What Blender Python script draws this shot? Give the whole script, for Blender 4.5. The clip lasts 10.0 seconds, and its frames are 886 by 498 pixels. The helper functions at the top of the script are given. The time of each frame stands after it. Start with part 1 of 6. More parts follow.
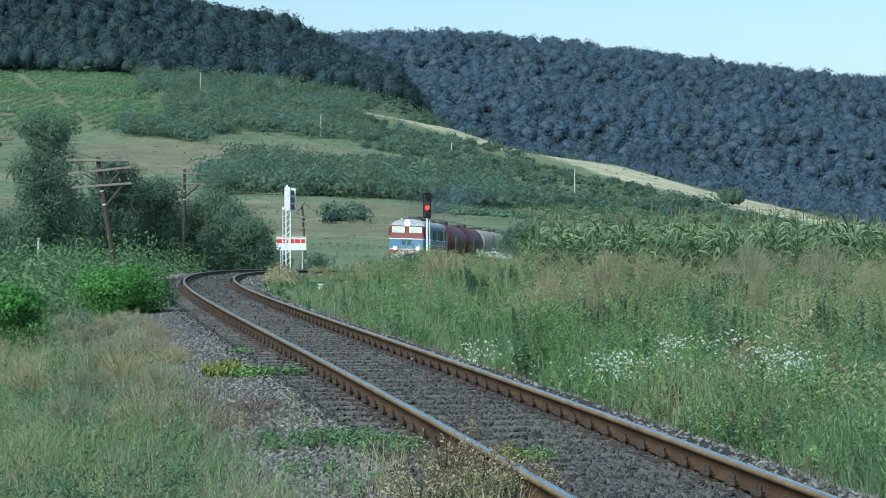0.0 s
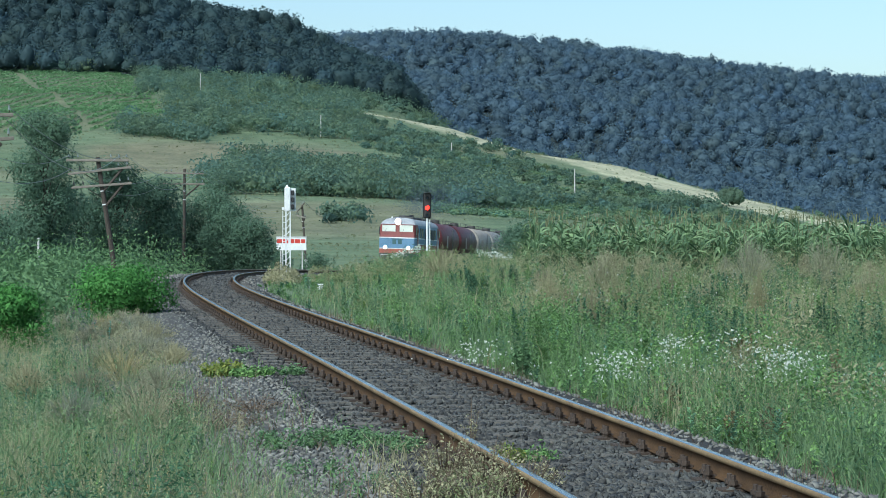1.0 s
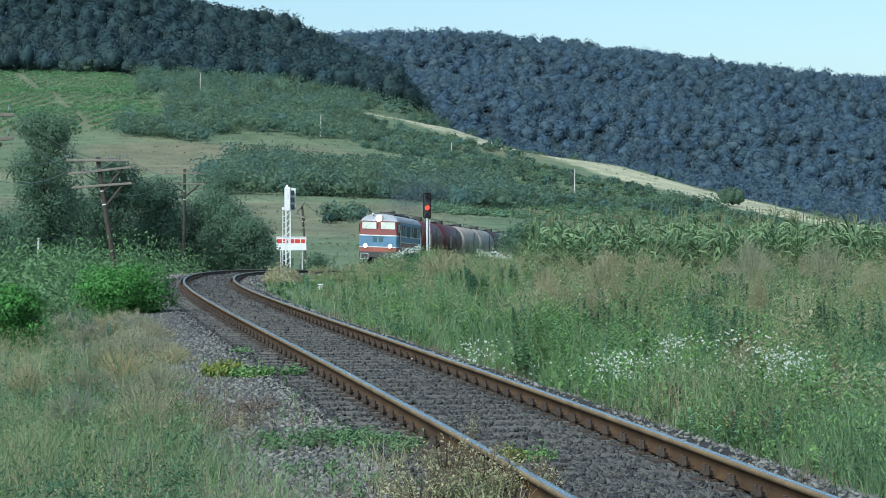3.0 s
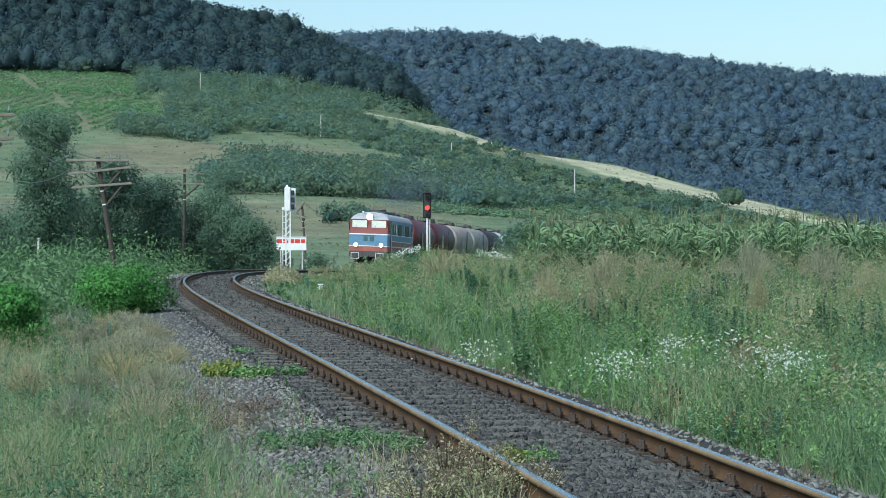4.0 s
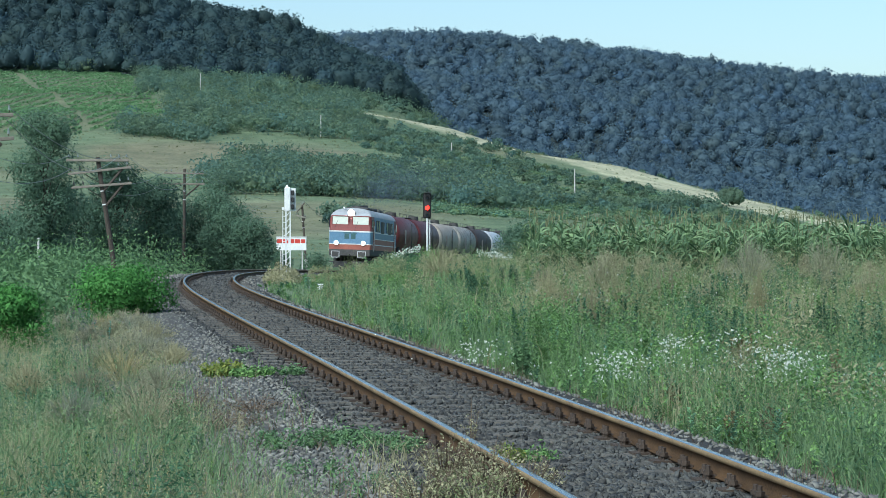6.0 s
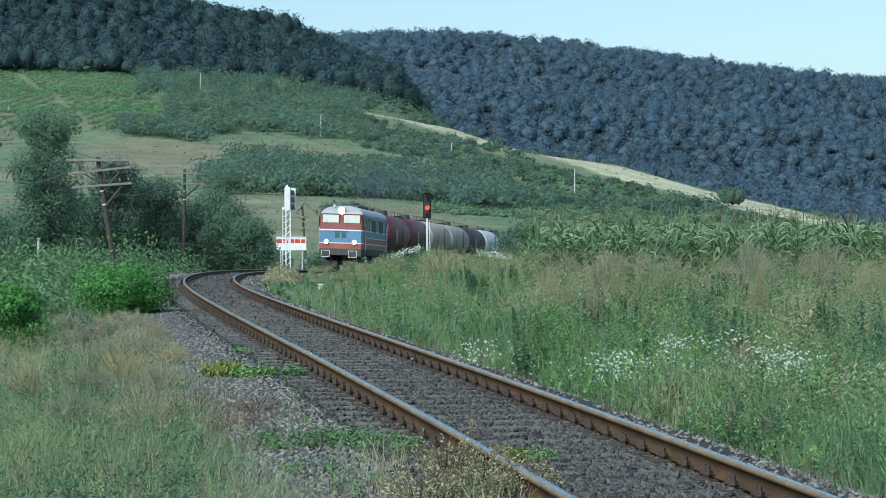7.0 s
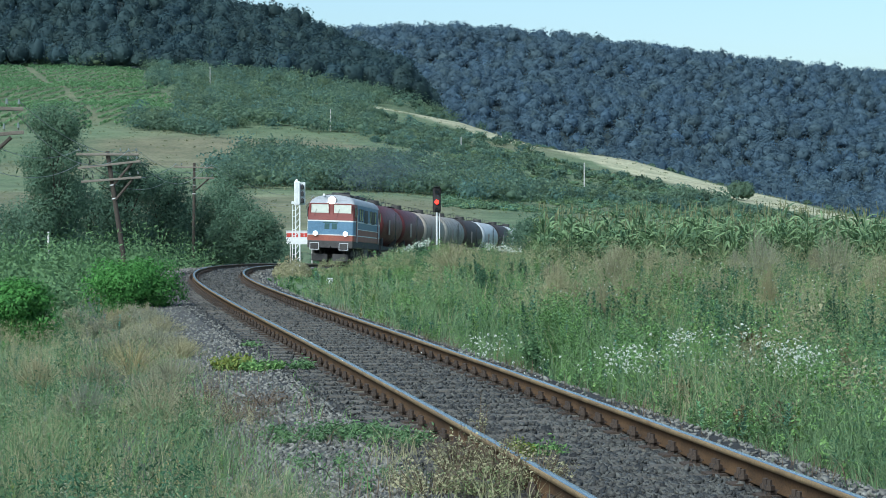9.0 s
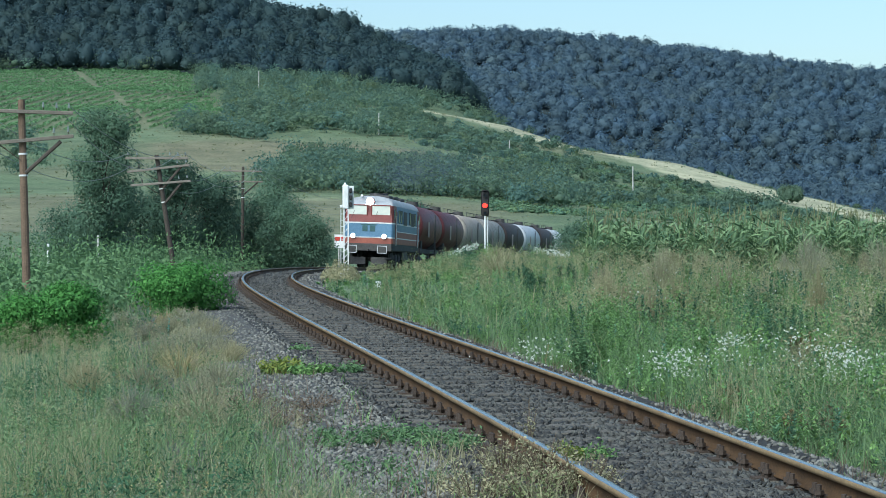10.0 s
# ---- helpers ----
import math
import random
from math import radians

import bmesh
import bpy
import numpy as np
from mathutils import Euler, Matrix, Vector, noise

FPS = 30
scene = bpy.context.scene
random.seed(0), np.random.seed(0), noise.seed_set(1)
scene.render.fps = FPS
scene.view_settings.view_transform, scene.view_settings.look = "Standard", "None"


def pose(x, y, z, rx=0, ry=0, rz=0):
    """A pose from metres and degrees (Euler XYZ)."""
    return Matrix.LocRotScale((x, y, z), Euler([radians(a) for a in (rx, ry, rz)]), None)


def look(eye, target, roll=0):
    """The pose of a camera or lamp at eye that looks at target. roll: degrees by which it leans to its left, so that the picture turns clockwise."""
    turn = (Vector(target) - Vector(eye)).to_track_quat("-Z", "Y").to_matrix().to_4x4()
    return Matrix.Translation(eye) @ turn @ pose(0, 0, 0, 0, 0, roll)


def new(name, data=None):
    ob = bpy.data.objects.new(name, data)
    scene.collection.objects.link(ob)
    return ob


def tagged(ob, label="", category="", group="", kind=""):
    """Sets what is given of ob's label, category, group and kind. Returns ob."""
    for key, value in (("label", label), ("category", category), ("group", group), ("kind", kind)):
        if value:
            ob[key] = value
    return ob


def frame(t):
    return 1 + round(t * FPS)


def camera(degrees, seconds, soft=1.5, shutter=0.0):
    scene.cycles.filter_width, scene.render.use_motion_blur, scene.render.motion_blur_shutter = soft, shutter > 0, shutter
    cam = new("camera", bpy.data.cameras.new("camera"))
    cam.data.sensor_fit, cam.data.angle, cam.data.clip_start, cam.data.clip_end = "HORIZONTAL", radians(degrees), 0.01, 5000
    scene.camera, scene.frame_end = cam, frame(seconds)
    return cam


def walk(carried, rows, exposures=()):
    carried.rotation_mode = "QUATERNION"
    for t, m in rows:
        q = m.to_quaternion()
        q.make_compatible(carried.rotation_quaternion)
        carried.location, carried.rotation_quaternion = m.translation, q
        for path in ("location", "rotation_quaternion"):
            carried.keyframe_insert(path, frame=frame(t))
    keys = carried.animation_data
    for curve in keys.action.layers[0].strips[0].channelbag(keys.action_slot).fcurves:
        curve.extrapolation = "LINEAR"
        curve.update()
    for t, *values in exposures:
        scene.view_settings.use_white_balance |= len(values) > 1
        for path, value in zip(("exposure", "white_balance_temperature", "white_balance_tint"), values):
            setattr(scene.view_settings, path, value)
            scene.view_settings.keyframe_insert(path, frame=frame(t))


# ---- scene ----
# Camera: a long lens on a tripod beside a single-track railway; it holds still and pans left at the end.
cam = camera(22.18, 10.0, soft=0.75)
EYE = (0.0, 0.0, 1.585)


def aim(turn, tip):
    """The camera's pose, turned left and tipped up by so many thousandths of a radian."""
    a, b = turn / 1000, (tip - 11.49) / 1000
    return look(EYE, (-math.sin(a) * 100, math.cos(a) * 100, EYE[2] + math.tan(b) * 100))


walk(cam, [(0.0, aim(0, 0)), (8.6, aim(0, 0)), (8.8, aim(1.1, -1.4)), (9.0, aim(4.25, -2.65)), (9.5, aim(13.5, -1.45)),
           (10.0, aim(25.6, -1.05))], exposures=[(0.0, 0.5, 5850, 0), (10.0, 0.5, 5850, 0)])

# World: pale evening sky, sun already behind thin cloud and low.
SUN_UP, SUN_ROUND = radians(38), radians(215)
world = bpy.data.worlds.new("evening_sky")
scene.world = world
world.use_nodes = True
wn = world.node_tree.nodes
sky = wn.new("ShaderNodeTexSky")
sky.sky_type, sky.sun_disc = "NISHITA", False
sky.sun_elevation, sky.sun_rotation = SUN_UP, SUN_ROUND
sky.altitude, sky.air_density, sky.dust_density, sky.ozone_density = 300, 1.0, 1.8, 1.9
wn["Background"].inputs["Strength"].default_value = 0.11
world.node_tree.links.new(sky.outputs[0], wn["Background"].inputs["Color"])
sun = new("sun", bpy.data.lights.new("sun", "SUN"))
sun.data.energy, sun.data.angle, sun.data.color = 3.4, radians(42), (1.0, 0.98, 0.95)
sd = Vector((math.sin(SUN_ROUND) * math.cos(SUN_UP), math.cos(SUN_ROUND) * math.cos(SUN_UP), math.sin(SUN_UP + 0.35)))
sun.matrix_world = look(sd * 50, (0, 0, 0))

rng = np.random.default_rng(7)


# ---- materials ----
def mat(name, a, b=None, rough=0.8, metal=0.0, scale=4.0, fine=40.0, bump=0.3, island=0.0, rnd=0.0, spec=0.5, mixture=0.5, trans=0.0, tone=False):
    """A surface between two colours, by noise at two scales; island, rnd: variation from piece to piece; tone: a tint of each plant's own."""
    m = bpy.data.materials.new(name)
    m.use_nodes = True
    nt = m.node_tree
    N, L = nt.nodes, nt.links
    bs = N["Principled BSDF"]
    bs.inputs["Roughness"].default_value, bs.inputs["Metallic"].default_value = rough, metal
    bs.inputs["Specular IOR Level"].default_value = spec
    b = b or tuple(c * 0.75 for c in a)
    geo = N.new("ShaderNodeNewGeometry")
    n1, n2 = N.new("ShaderNodeTexNoise"), N.new("ShaderNodeTexNoise")
    for n, s in ((n1, scale), (n2, fine)):
        n.inputs["Scale"].default_value, n.inputs["Detail"].default_value = s, 5.0
        if rnd:
            tc = N.new("ShaderNodeTexCoord")
            L.new(tc.outputs["Object"], n.inputs["Vector"])
        else:
            L.new(geo.outputs["Position"], n.inputs["Vector"])
    add = N.new("ShaderNodeMath")
    add.operation = "ADD"
    L.new(n1.outputs["Fac"], add.inputs[0]), L.new(n2.outputs["Fac"], add.inputs[1])
    last = add.outputs[0]
    for amount, out in ((island, geo.outputs["Random Per Island"]), (rnd, N.new("ShaderNodeObjectInfo").outputs["Random"])):
        if amount:
            mad = N.new("ShaderNodeMath")
            mad.operation, mad.inputs[1].default_value = "MULTIPLY_ADD", amount
            L.new(out, mad.inputs[0]), L.new(last, mad.inputs[2])
            last = mad.outputs[0]
    mr = N.new("ShaderNodeMapRange")
    mid = 1.0 + (island + rnd) / 2 + (0.5 - mixture) * 0.6
    half = 0.28 + 0.4 * (island + rnd)
    mr.inputs["From Min"].default_value, mr.inputs["From Max"].default_value = mid - half, mid + half
    L.new(last, mr.inputs["Value"])
    mx = N.new("ShaderNodeMix")
    mx.data_type = "RGBA"
    mx.inputs["A"].default_value, mx.inputs["B"].default_value = (*a, 1), (*b, 1)
    L.new(mr.outputs[0], mx.inputs["Factor"])
    paint = mx.outputs["Result"]
    if tone:
        at, mu = N.new("ShaderNodeAttribute"), N.new("ShaderNodeMix")
        at.attribute_name = "tone"
        mu.data_type, mu.blend_type, mu.inputs["Factor"].default_value = "RGBA", "MULTIPLY", 1.0
        L.new(paint, mu.inputs["A"]), L.new(at.outputs["Color"], mu.inputs["B"])
        paint = mu.outputs["Result"]
    L.new(paint, bs.inputs["Base Color"])
    if bump:
        bp = N.new("ShaderNodeBump")
        bp.inputs["Strength"].default_value, bp.inputs["Distance"].default_value = bump, 0.5 / fine
        L.new(n2.outputs["Fac"], bp.inputs["Height"]), L.new(bp.outputs[0], bs.inputs["Normal"])
    if trans:
        tr = N.new("ShaderNodeBsdfTranslucent")
        ms = N.new("ShaderNodeMixShader")
        ms.inputs[0].default_value = trans
        L.new(paint, tr.inputs["Color"])
        L.new(bs.outputs[0], ms.inputs[1]), L.new(tr.outputs[0], ms.inputs[2])
        L.new(ms.outputs[0], N["Material Output"].inputs["Surface"])
    return m


def glow(name, colour, strength):
    m = bpy.data.materials.new(name)
    m.use_nodes = True
    bs = m.node_tree.nodes["Principled BSDF"]
    bs.inputs["Base Color"].default_value = (*colour, 1)
    bs.inputs["Emission Color"].default_value, bs.inputs["Emission Strength"].default_value = (*colour, 1), strength
    return m


def leaf(name, a, b, scale=0.3, island=0.7, mixture=0.5, trans=0.25, tone=False):
    return mat(name, a, b, rough=0.7, scale=scale, fine=scale * 9, bump=0, island=island, spec=0.2, trans=trans, mixture=mixture, tone=tone)


M_STONE = mat("ballast_stone", (0.235, 0.234, 0.210), (0.065, 0.065, 0.058), rough=0.9, scale=0.9, fine=25, island=1.4)
M_STONE_DARK = mat("oily_ballast_stone", (0.09, 0.092, 0.084), (0.010, 0.010, 0.0095), rough=0.75, scale=0.9, fine=25, island=1.5)
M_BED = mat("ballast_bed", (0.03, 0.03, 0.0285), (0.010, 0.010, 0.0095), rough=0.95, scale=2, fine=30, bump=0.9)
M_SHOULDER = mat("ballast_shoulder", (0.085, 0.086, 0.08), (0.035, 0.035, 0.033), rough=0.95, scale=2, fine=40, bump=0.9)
# Paler tan than the web: light along the rail's upper edge, put into colour.
M_HEAD_SIDE = mat("lit_tan_rail_head_side", (0.26, 0.19, 0.10), (0.13, 0.09, 0.05), rough=0.65, scale=3, fine=60, bump=0.1, spec=0.3)
M_SLEEPER = mat("weathered_sleeper_wood", (0.125, 0.115, 0.096), (0.045, 0.042, 0.035), rough=0.9, scale=3, fine=30, rnd=0.5, bump=0.6)
M_RUST = mat("rusty_rail_side", (0.095, 0.055, 0.026), (0.038, 0.023, 0.012), rough=0.8, scale=3, fine=60, bump=0.3, spec=0.2)
M_RAIL = mat("polished_rail_head", (0.55, 0.54, 0.53), (0.36, 0.345, 0.33), rough=0.24, metal=1.0, scale=1.2, fine=40, bump=0.04)
M_IRON = mat("rusty_iron_fastening", (0.06, 0.042, 0.03), (0.03, 0.022, 0.017), rough=0.85, scale=9, fine=60, rnd=0.4)
# Distance haze is put into these leaf colours: far woods paler and bluer.
M_FOREST_HAZED = leaf("haze_blue_forest_leaf", (0.118, 0.182, 0.228), (0.090, 0.144, 0.184), scale=0.03, island=0.2, trans=0.5, tone=True)
M_FOREST_NEAR_HAZED = leaf("haze_tinted_near_forest_leaf", (0.058, 0.100, 0.106), (0.036, 0.066, 0.073), scale=0.03, island=0.25, trans=0.45, tone=True)
M_SHRUB = leaf("shrub_leaf", (0.162, 0.248, 0.166), (0.105, 0.168, 0.122), scale=0.08, island=0.3, trans=0.5, tone=True)
M_THICKET = leaf("thicket_leaf", (0.17, 0.27, 0.172), (0.082, 0.148, 0.105), scale=0.3, trans=0.45)
M_BUSH = leaf("bright_bush_leaf", (0.125, 0.32, 0.075), (0.055, 0.17, 0.045), scale=1.2, trans=0.35)
M_GRASS = leaf("meadow_grass_blade", (0.235, 0.345, 0.165), (0.048, 0.095, 0.047), scale=0.35)
M_LUSH = leaf("lush_weed_leaf", (0.24, 0.405, 0.13), (0.052, 0.12, 0.044), scale=0.6)
M_DRY = leaf("dry_grass_straw", (0.41, 0.385, 0.23), (0.21, 0.215, 0.125), scale=0.6)
M_BROWN = leaf("withered_stalk", (0.19, 0.145, 0.10), (0.095, 0.07, 0.05), scale=0.6)
M_PETAL = mat("white_petal", (0.62, 0.65, 0.6), (0.45, 0.5, 0.42), rough=0.7, bump=0, island=0.5)
M_HERB = leaf("green_herb_leaf", (0.225, 0.365, 0.145), (0.075, 0.155, 0.066), scale=0.8, tone=True)
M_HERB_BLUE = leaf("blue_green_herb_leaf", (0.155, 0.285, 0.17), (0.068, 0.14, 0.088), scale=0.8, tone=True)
M_HERB_DRY = leaf("tan_herb", (0.33, 0.32, 0.205), (0.17, 0.17, 0.105), scale=0.8, tone=True)
M_CORN = leaf("maize_leaf", (0.265, 0.38, 0.185), (0.042, 0.095, 0.055), scale=0.5, island=1.0)
M_TASSEL = leaf("maize_tassel", (0.27, 0.27, 0.15), (0.15, 0.175, 0.09), scale=0.6)
M_BARK = mat("bark", (0.07, 0.06, 0.048), (0.035, 0.03, 0.024), rough=0.95, scale=3, fine=25, bump=0.6)
M_POLE = mat("weathered_pole_wood", (0.082, 0.068, 0.054), (0.036, 0.029, 0.024), rough=0.9, scale=2, fine=30, bump=0.5, rnd=0.3)
M_ARM = mat("bleached_crossarm_wood", (0.26, 0.235, 0.195), (0.13, 0.11, 0.09), rough=0.9, scale=2, fine=30, bump=0.4, rnd=0.3)
M_POLE_BROWN = mat("brown_pole_wood", (0.22, 0.15, 0.10), (0.11, 0.075, 0.052), rough=0.9, scale=2, fine=30, bump=0.5, rnd=0.3)
M_POLE_GREY = mat("pale_concrete", (0.5, 0.5, 0.47), (0.35, 0.35, 0.33), rough=0.9, scale=1, fine=12)
M_WHITE = mat("weathered_white_paint", (0.78, 0.79, 0.78), (0.6, 0.61, 0.6), rough=0.5, scale=3, fine=40, bump=0.05)
M_BLACK = mat("black_paint", (0.02, 0.02, 0.022), (0.035, 0.034, 0.033), rough=0.6, scale=4, fine=30, bump=0.05)
M_REDPAINT = mat("red_paint", (0.55, 0.05, 0.03), (0.4, 0.04, 0.03), rough=0.5, scale=3, fine=30, bump=0.05)
M_PORCELAIN = mat("greenish_porcelain", (0.24, 0.28, 0.27), (0.13, 0.16, 0.155), rough=0.3, scale=9, fine=60, bump=0)
M_WIRE = mat("wire", (0.25, 0.28, 0.27), (0.15, 0.17, 0.16), rough=0.6, bump=0)
M_BODY_BLUE = mat("faded_blue_paint", (0.135, 0.25, 0.37), (0.085, 0.17, 0.26), rough=0.45, scale=1.2, fine=14, bump=0.05, rnd=0.05)
M_BODY_RED = mat("faded_red_paint", (0.235, 0.055, 0.046), (0.14, 0.038, 0.033), rough=0.5, scale=1.2, fine=14, bump=0.05, rnd=0.05)
M_FRONT_ORANGE = mat("orange_red_paint", (0.34, 0.105, 0.068), (0.23, 0.07, 0.05), rough=0.5, scale=1.2, fine=14, bump=0.05, rnd=0.05)
M_BODY_ORANGE = mat("brownish_red_paint", (0.34, 0.095, 0.065), (0.2, 0.06, 0.045), rough=0.5, scale=1.2, fine=14, bump=0.05, rnd=0.05)
M_ROOF = mat("grey_roof_paint", (0.40, 0.42, 0.44), (0.27, 0.285, 0.30), rough=0.5, scale=1.0, fine=9, bump=0.1, rnd=0.05)
M_UNDER = mat("grimy_underframe", (0.085, 0.083, 0.08), (0.042, 0.041, 0.04), rough=0.85, scale=2, fine=20, rnd=0.1)
M_WHEEL = mat("wheel_steel", (0.12, 0.10, 0.09), (0.06, 0.05, 0.045), rough=0.6, metal=0.6, scale=3, fine=20, rnd=0.1)
# Cream base colour stands in for the bright reflection on the cab glass.
M_GLASS = mat("cab_glass_painted_bright", (0.82, 0.84, 0.74), (0.66, 0.72, 0.64), rough=0.06, spec=0.9, scale=0.8, fine=4, bump=0, rnd=0.05)
M_GLASS_DARK = mat("dark_side_glass", (0.03, 0.045, 0.07), (0.02, 0.03, 0.05), rough=0.06, spec=0.9, scale=0.8, fine=4, bump=0, rnd=0.05)
M_MAROON = mat("maroon_tank_paint", (0.165, 0.034, 0.034), (0.07, 0.02, 0.02), rough=0.5, scale=0.9, fine=8, bump=0.06, rnd=0.2, spec=0.4)
M_CREAM = mat("cream_tank_paint", (0.50, 0.43, 0.36), (0.30, 0.255, 0.21), rough=0.6, scale=0.9, fine=8, bump=0.06, rnd=0.2, spec=0.3)
M_BROWN_TANK = mat("brown_tank_paint", (0.075, 0.055, 0.048), (0.04, 0.032, 0.03), rough=0.6, scale=0.9, fine=8, bump=0.06, rnd=0.2, spec=0.3)
M_CREAM2 = mat("stained_grey_cream_tank_paint", (0.46, 0.43, 0.37), (0.17, 0.15, 0.13), rough=0.55, scale=0.9, fine=8, bump=0.06, rnd=0.2)
M_SILVER = mat("pale_grey_tank_paint", (0.62, 0.63, 0.64), (0.42, 0.43, 0.44), rough=0.4, scale=0.9, fine=8, bump=0.06, rnd=0.2)
M_LAMP_WHITE = glow("headlamp_glow", (1.0, 0.97, 0.88), 60)
M_LAMP_LOW = glow("marker_lamp_glow", (1.0, 0.95, 0.85), 8)
M_LAMP_RED = glow("red_signal_glow", (1.0, 0.012, 0.006), 5)


# ---- mesh helpers ----
def mesh_from(name, verts, faces, mats, index=None, smooth=False, normals=None, tone=None):
    """One mesh from numpy arrays; all faces have the same number of corners."""
    verts, faces = np.asarray(verts, np.float32), np.asarray(faces, np.int32)
    me = bpy.data.meshes.new(name)
    k = faces.shape[1]
    me.vertices.add(len(verts)), me.loops.add(faces.size), me.polygons.add(len(faces))
    me.vertices.foreach_set("co", verts.ravel())
    me.loops.foreach_set("vertex_index", faces.ravel())
    me.polygons.foreach_set("loop_start", np.arange(0, faces.size, k, dtype=np.int32))
    for m in mats if isinstance(mats, (list, tuple)) else [mats]:
        me.materials.append(m)
    if index is not None:
        me.polygons.foreach_set("material_index", np.asarray(index, np.int32))
    if smooth:
        me.polygons.foreach_set("use_smooth", np.ones(len(faces), bool))
    me.update(calc_edges=True)
    if tone is not None:
        col = me.color_attributes.new("tone", "FLOAT_COLOR", "POINT")
        col.data.foreach_set("color", np.concatenate([tone, np.ones((len(verts), 1))], 1).astype(np.float32).ravel())
    if normals is not None:
        me.normals_split_custom_set_from_vertices(normals)
    return me


def tints(n, spread=0.16, hue=0.07):
    """A tint for each of n plants: lighter or darker, yellower or bluer."""
    k = np.clip(rng.normal(1, spread, n), 0.55, 1.6)
    q = rng.normal(0, hue, n)
    return np.stack([k * (1 + 1.3 * q), k * (1 + 0.35 * q), k * (1 - 1.3 * q)], -1)


def part(name, bm, material, parent=None, label="", smooth=False):
    me = bpy.data.meshes.new(name)
    bm.to_mesh(me), bm.free()
    for m in material if isinstance(material, (list, tuple)) else [material]:
        me.materials.append(m)
    if smooth:
        me.polygons.foreach_set("use_smooth", np.ones(len(me.polygons), bool))
    ob = new(name, me)
    if parent:
        ob.parent = parent
    return tagged(ob, label)


def empty(name, m=None, parent=None):
    ob = new(name)
    if m is not None:
        ob.matrix_basis = m
    if parent:
        ob.parent = parent
    return ob


def box(bm, c, size, bevel=0.0, m=None):
    r = bmesh.ops.create_cube(bm, size=1.0, matrix=Matrix.Translation(c) @ (m or Matrix()) @ Matrix.Diagonal((*size, 1)))
    if bevel:
        es = list({e for v in r["verts"] for e in v.link_edges})
        bmesh.ops.bevel(bm, geom=es, offset=bevel, segments=1, affect="EDGES")
    return bm


def rod(bm, a, b, r0, r1=None, n=8):
    a, b = Vector(a), Vector(b)
    d = b - a
    m = Matrix.Translation((a + b) / 2) @ d.to_track_quat("Z", "Y").to_matrix().to_4x4()
    bmesh.ops.create_cone(bm, cap_ends=True, segments=n, radius1=r0, radius2=r0 if r1 is None else r1, depth=d.length, matrix=m)
    return bm


def B():
    return bmesh.new()


# ---- railway line: curvature and grade along it ----
DS = 1.0
S = np.arange(0, 340.0, DS)
KAPPA = [-0.002683, -0.000174, 0.002642, 0.003685, 0.002382, 0.001115, 0.001561, 0.000817, -0.000469, 0, 0, 0, 0, 0]
GRADE = [0, -0.00134, -0.01145, -0.0208, -0.02335, -0.02199, -0.02141, -0.02141, -0.02141, -0.02141]
_th = -0.132137 + np.cumsum(np.interp(S, np.linspace(0, 340, 14), KAPPA)) * DS
_x, _y = 2.670715 + np.cumsum(np.sin(_th)) * DS, 5.0 + np.cumsum(np.cos(_th)) * DS
_z = np.cumsum(np.interp(S, np.linspace(0, 340, 10), GRADE)) * DS
_b = np.arange(-60.0, 0.0, 2.0)
SS = np.concatenate([_b, S])
TX = np.concatenate([_x[0] + _b * math.sin(_th[0]), _x])
TY = np.concatenate([_y[0] + _b * math.cos(_th[0]), _y])
TZ = np.concatenate([_b * 0, _z])
TT = np.concatenate([_b * 0 + _th[0], _th])


def on_track(s, lateral=0.0, up=0.0):
    """A place on the line: lateral to the right as it runs away from the camera, up over the rail tops."""
    x, y, z, a = (np.interp(s, SS, q) for q in (TX, TY, TZ, TT))
    cant = 0.047 * np.clip((s - 15) / 30, 0, 1)
    return np.stack(np.broadcast_arrays(x + lateral * np.cos(a), y - lateral * np.sin(a), z + up + cant * (0.5 - lateral / 1.504)), -1)


def across(x, y):
    """The distance along the line and the offset from it of points of the plan."""
    x, y = np.asarray(x, float), np.asarray(y, float)
    s = np.interp(y, TY, SS)
    for _ in range(3):
        cx, cy, a = (np.interp(s, SS, q) for q in (TX, TY, TT))
        s = np.clip(s + (x - cx) * np.sin(a) + (y - cy) * np.cos(a), SS[0], SS[-1])
    cx, cy, a = (np.interp(s, SS, q) for q in (TX, TY, TT))
    return s, (x - cx) * np.cos(a) - (y - cy) * np.sin(a)


# ---- ground: railway field near, hill slopes far ----
BEAR = np.array([-0.22, -0.146, -0.071, -0.021, 0.004, 0.079, 0.154, 0.229])
DIST = np.array([170, 260, 450, 600, 700, 800, 900, 1000, 1150, 1300, 1450, 1700, 2000, 2300, 2900], float)
HILL_LOW = [
    [-1.3, -1.4, -1.6, -1.9, -1.9, -1.6, -1.4, -1.4],
    [-3.2, -3.3, -3.5, -3.7, -3.7, -3.3, -3.0, -3.0],
    [-0.7, -1.2, -1.5, -1.8, -2.1, -2.6, -2.9, -3.3],
    [9.1, 9.1, 8.6, 7.1, 5.6, 2.6, -0.7, -3.7],
    [18.2, 18.2, 17.9, 15.6, 13.0, 6.8, 2.6, -3.7],
    [30.6, 31.6, 29.0, 26.2, 23.6, 14.6, 5.4, -5.0],
    [44.3, 45.5, 41.0, 36.5, 33.8, 23.6, 6.3, -7.6],
]
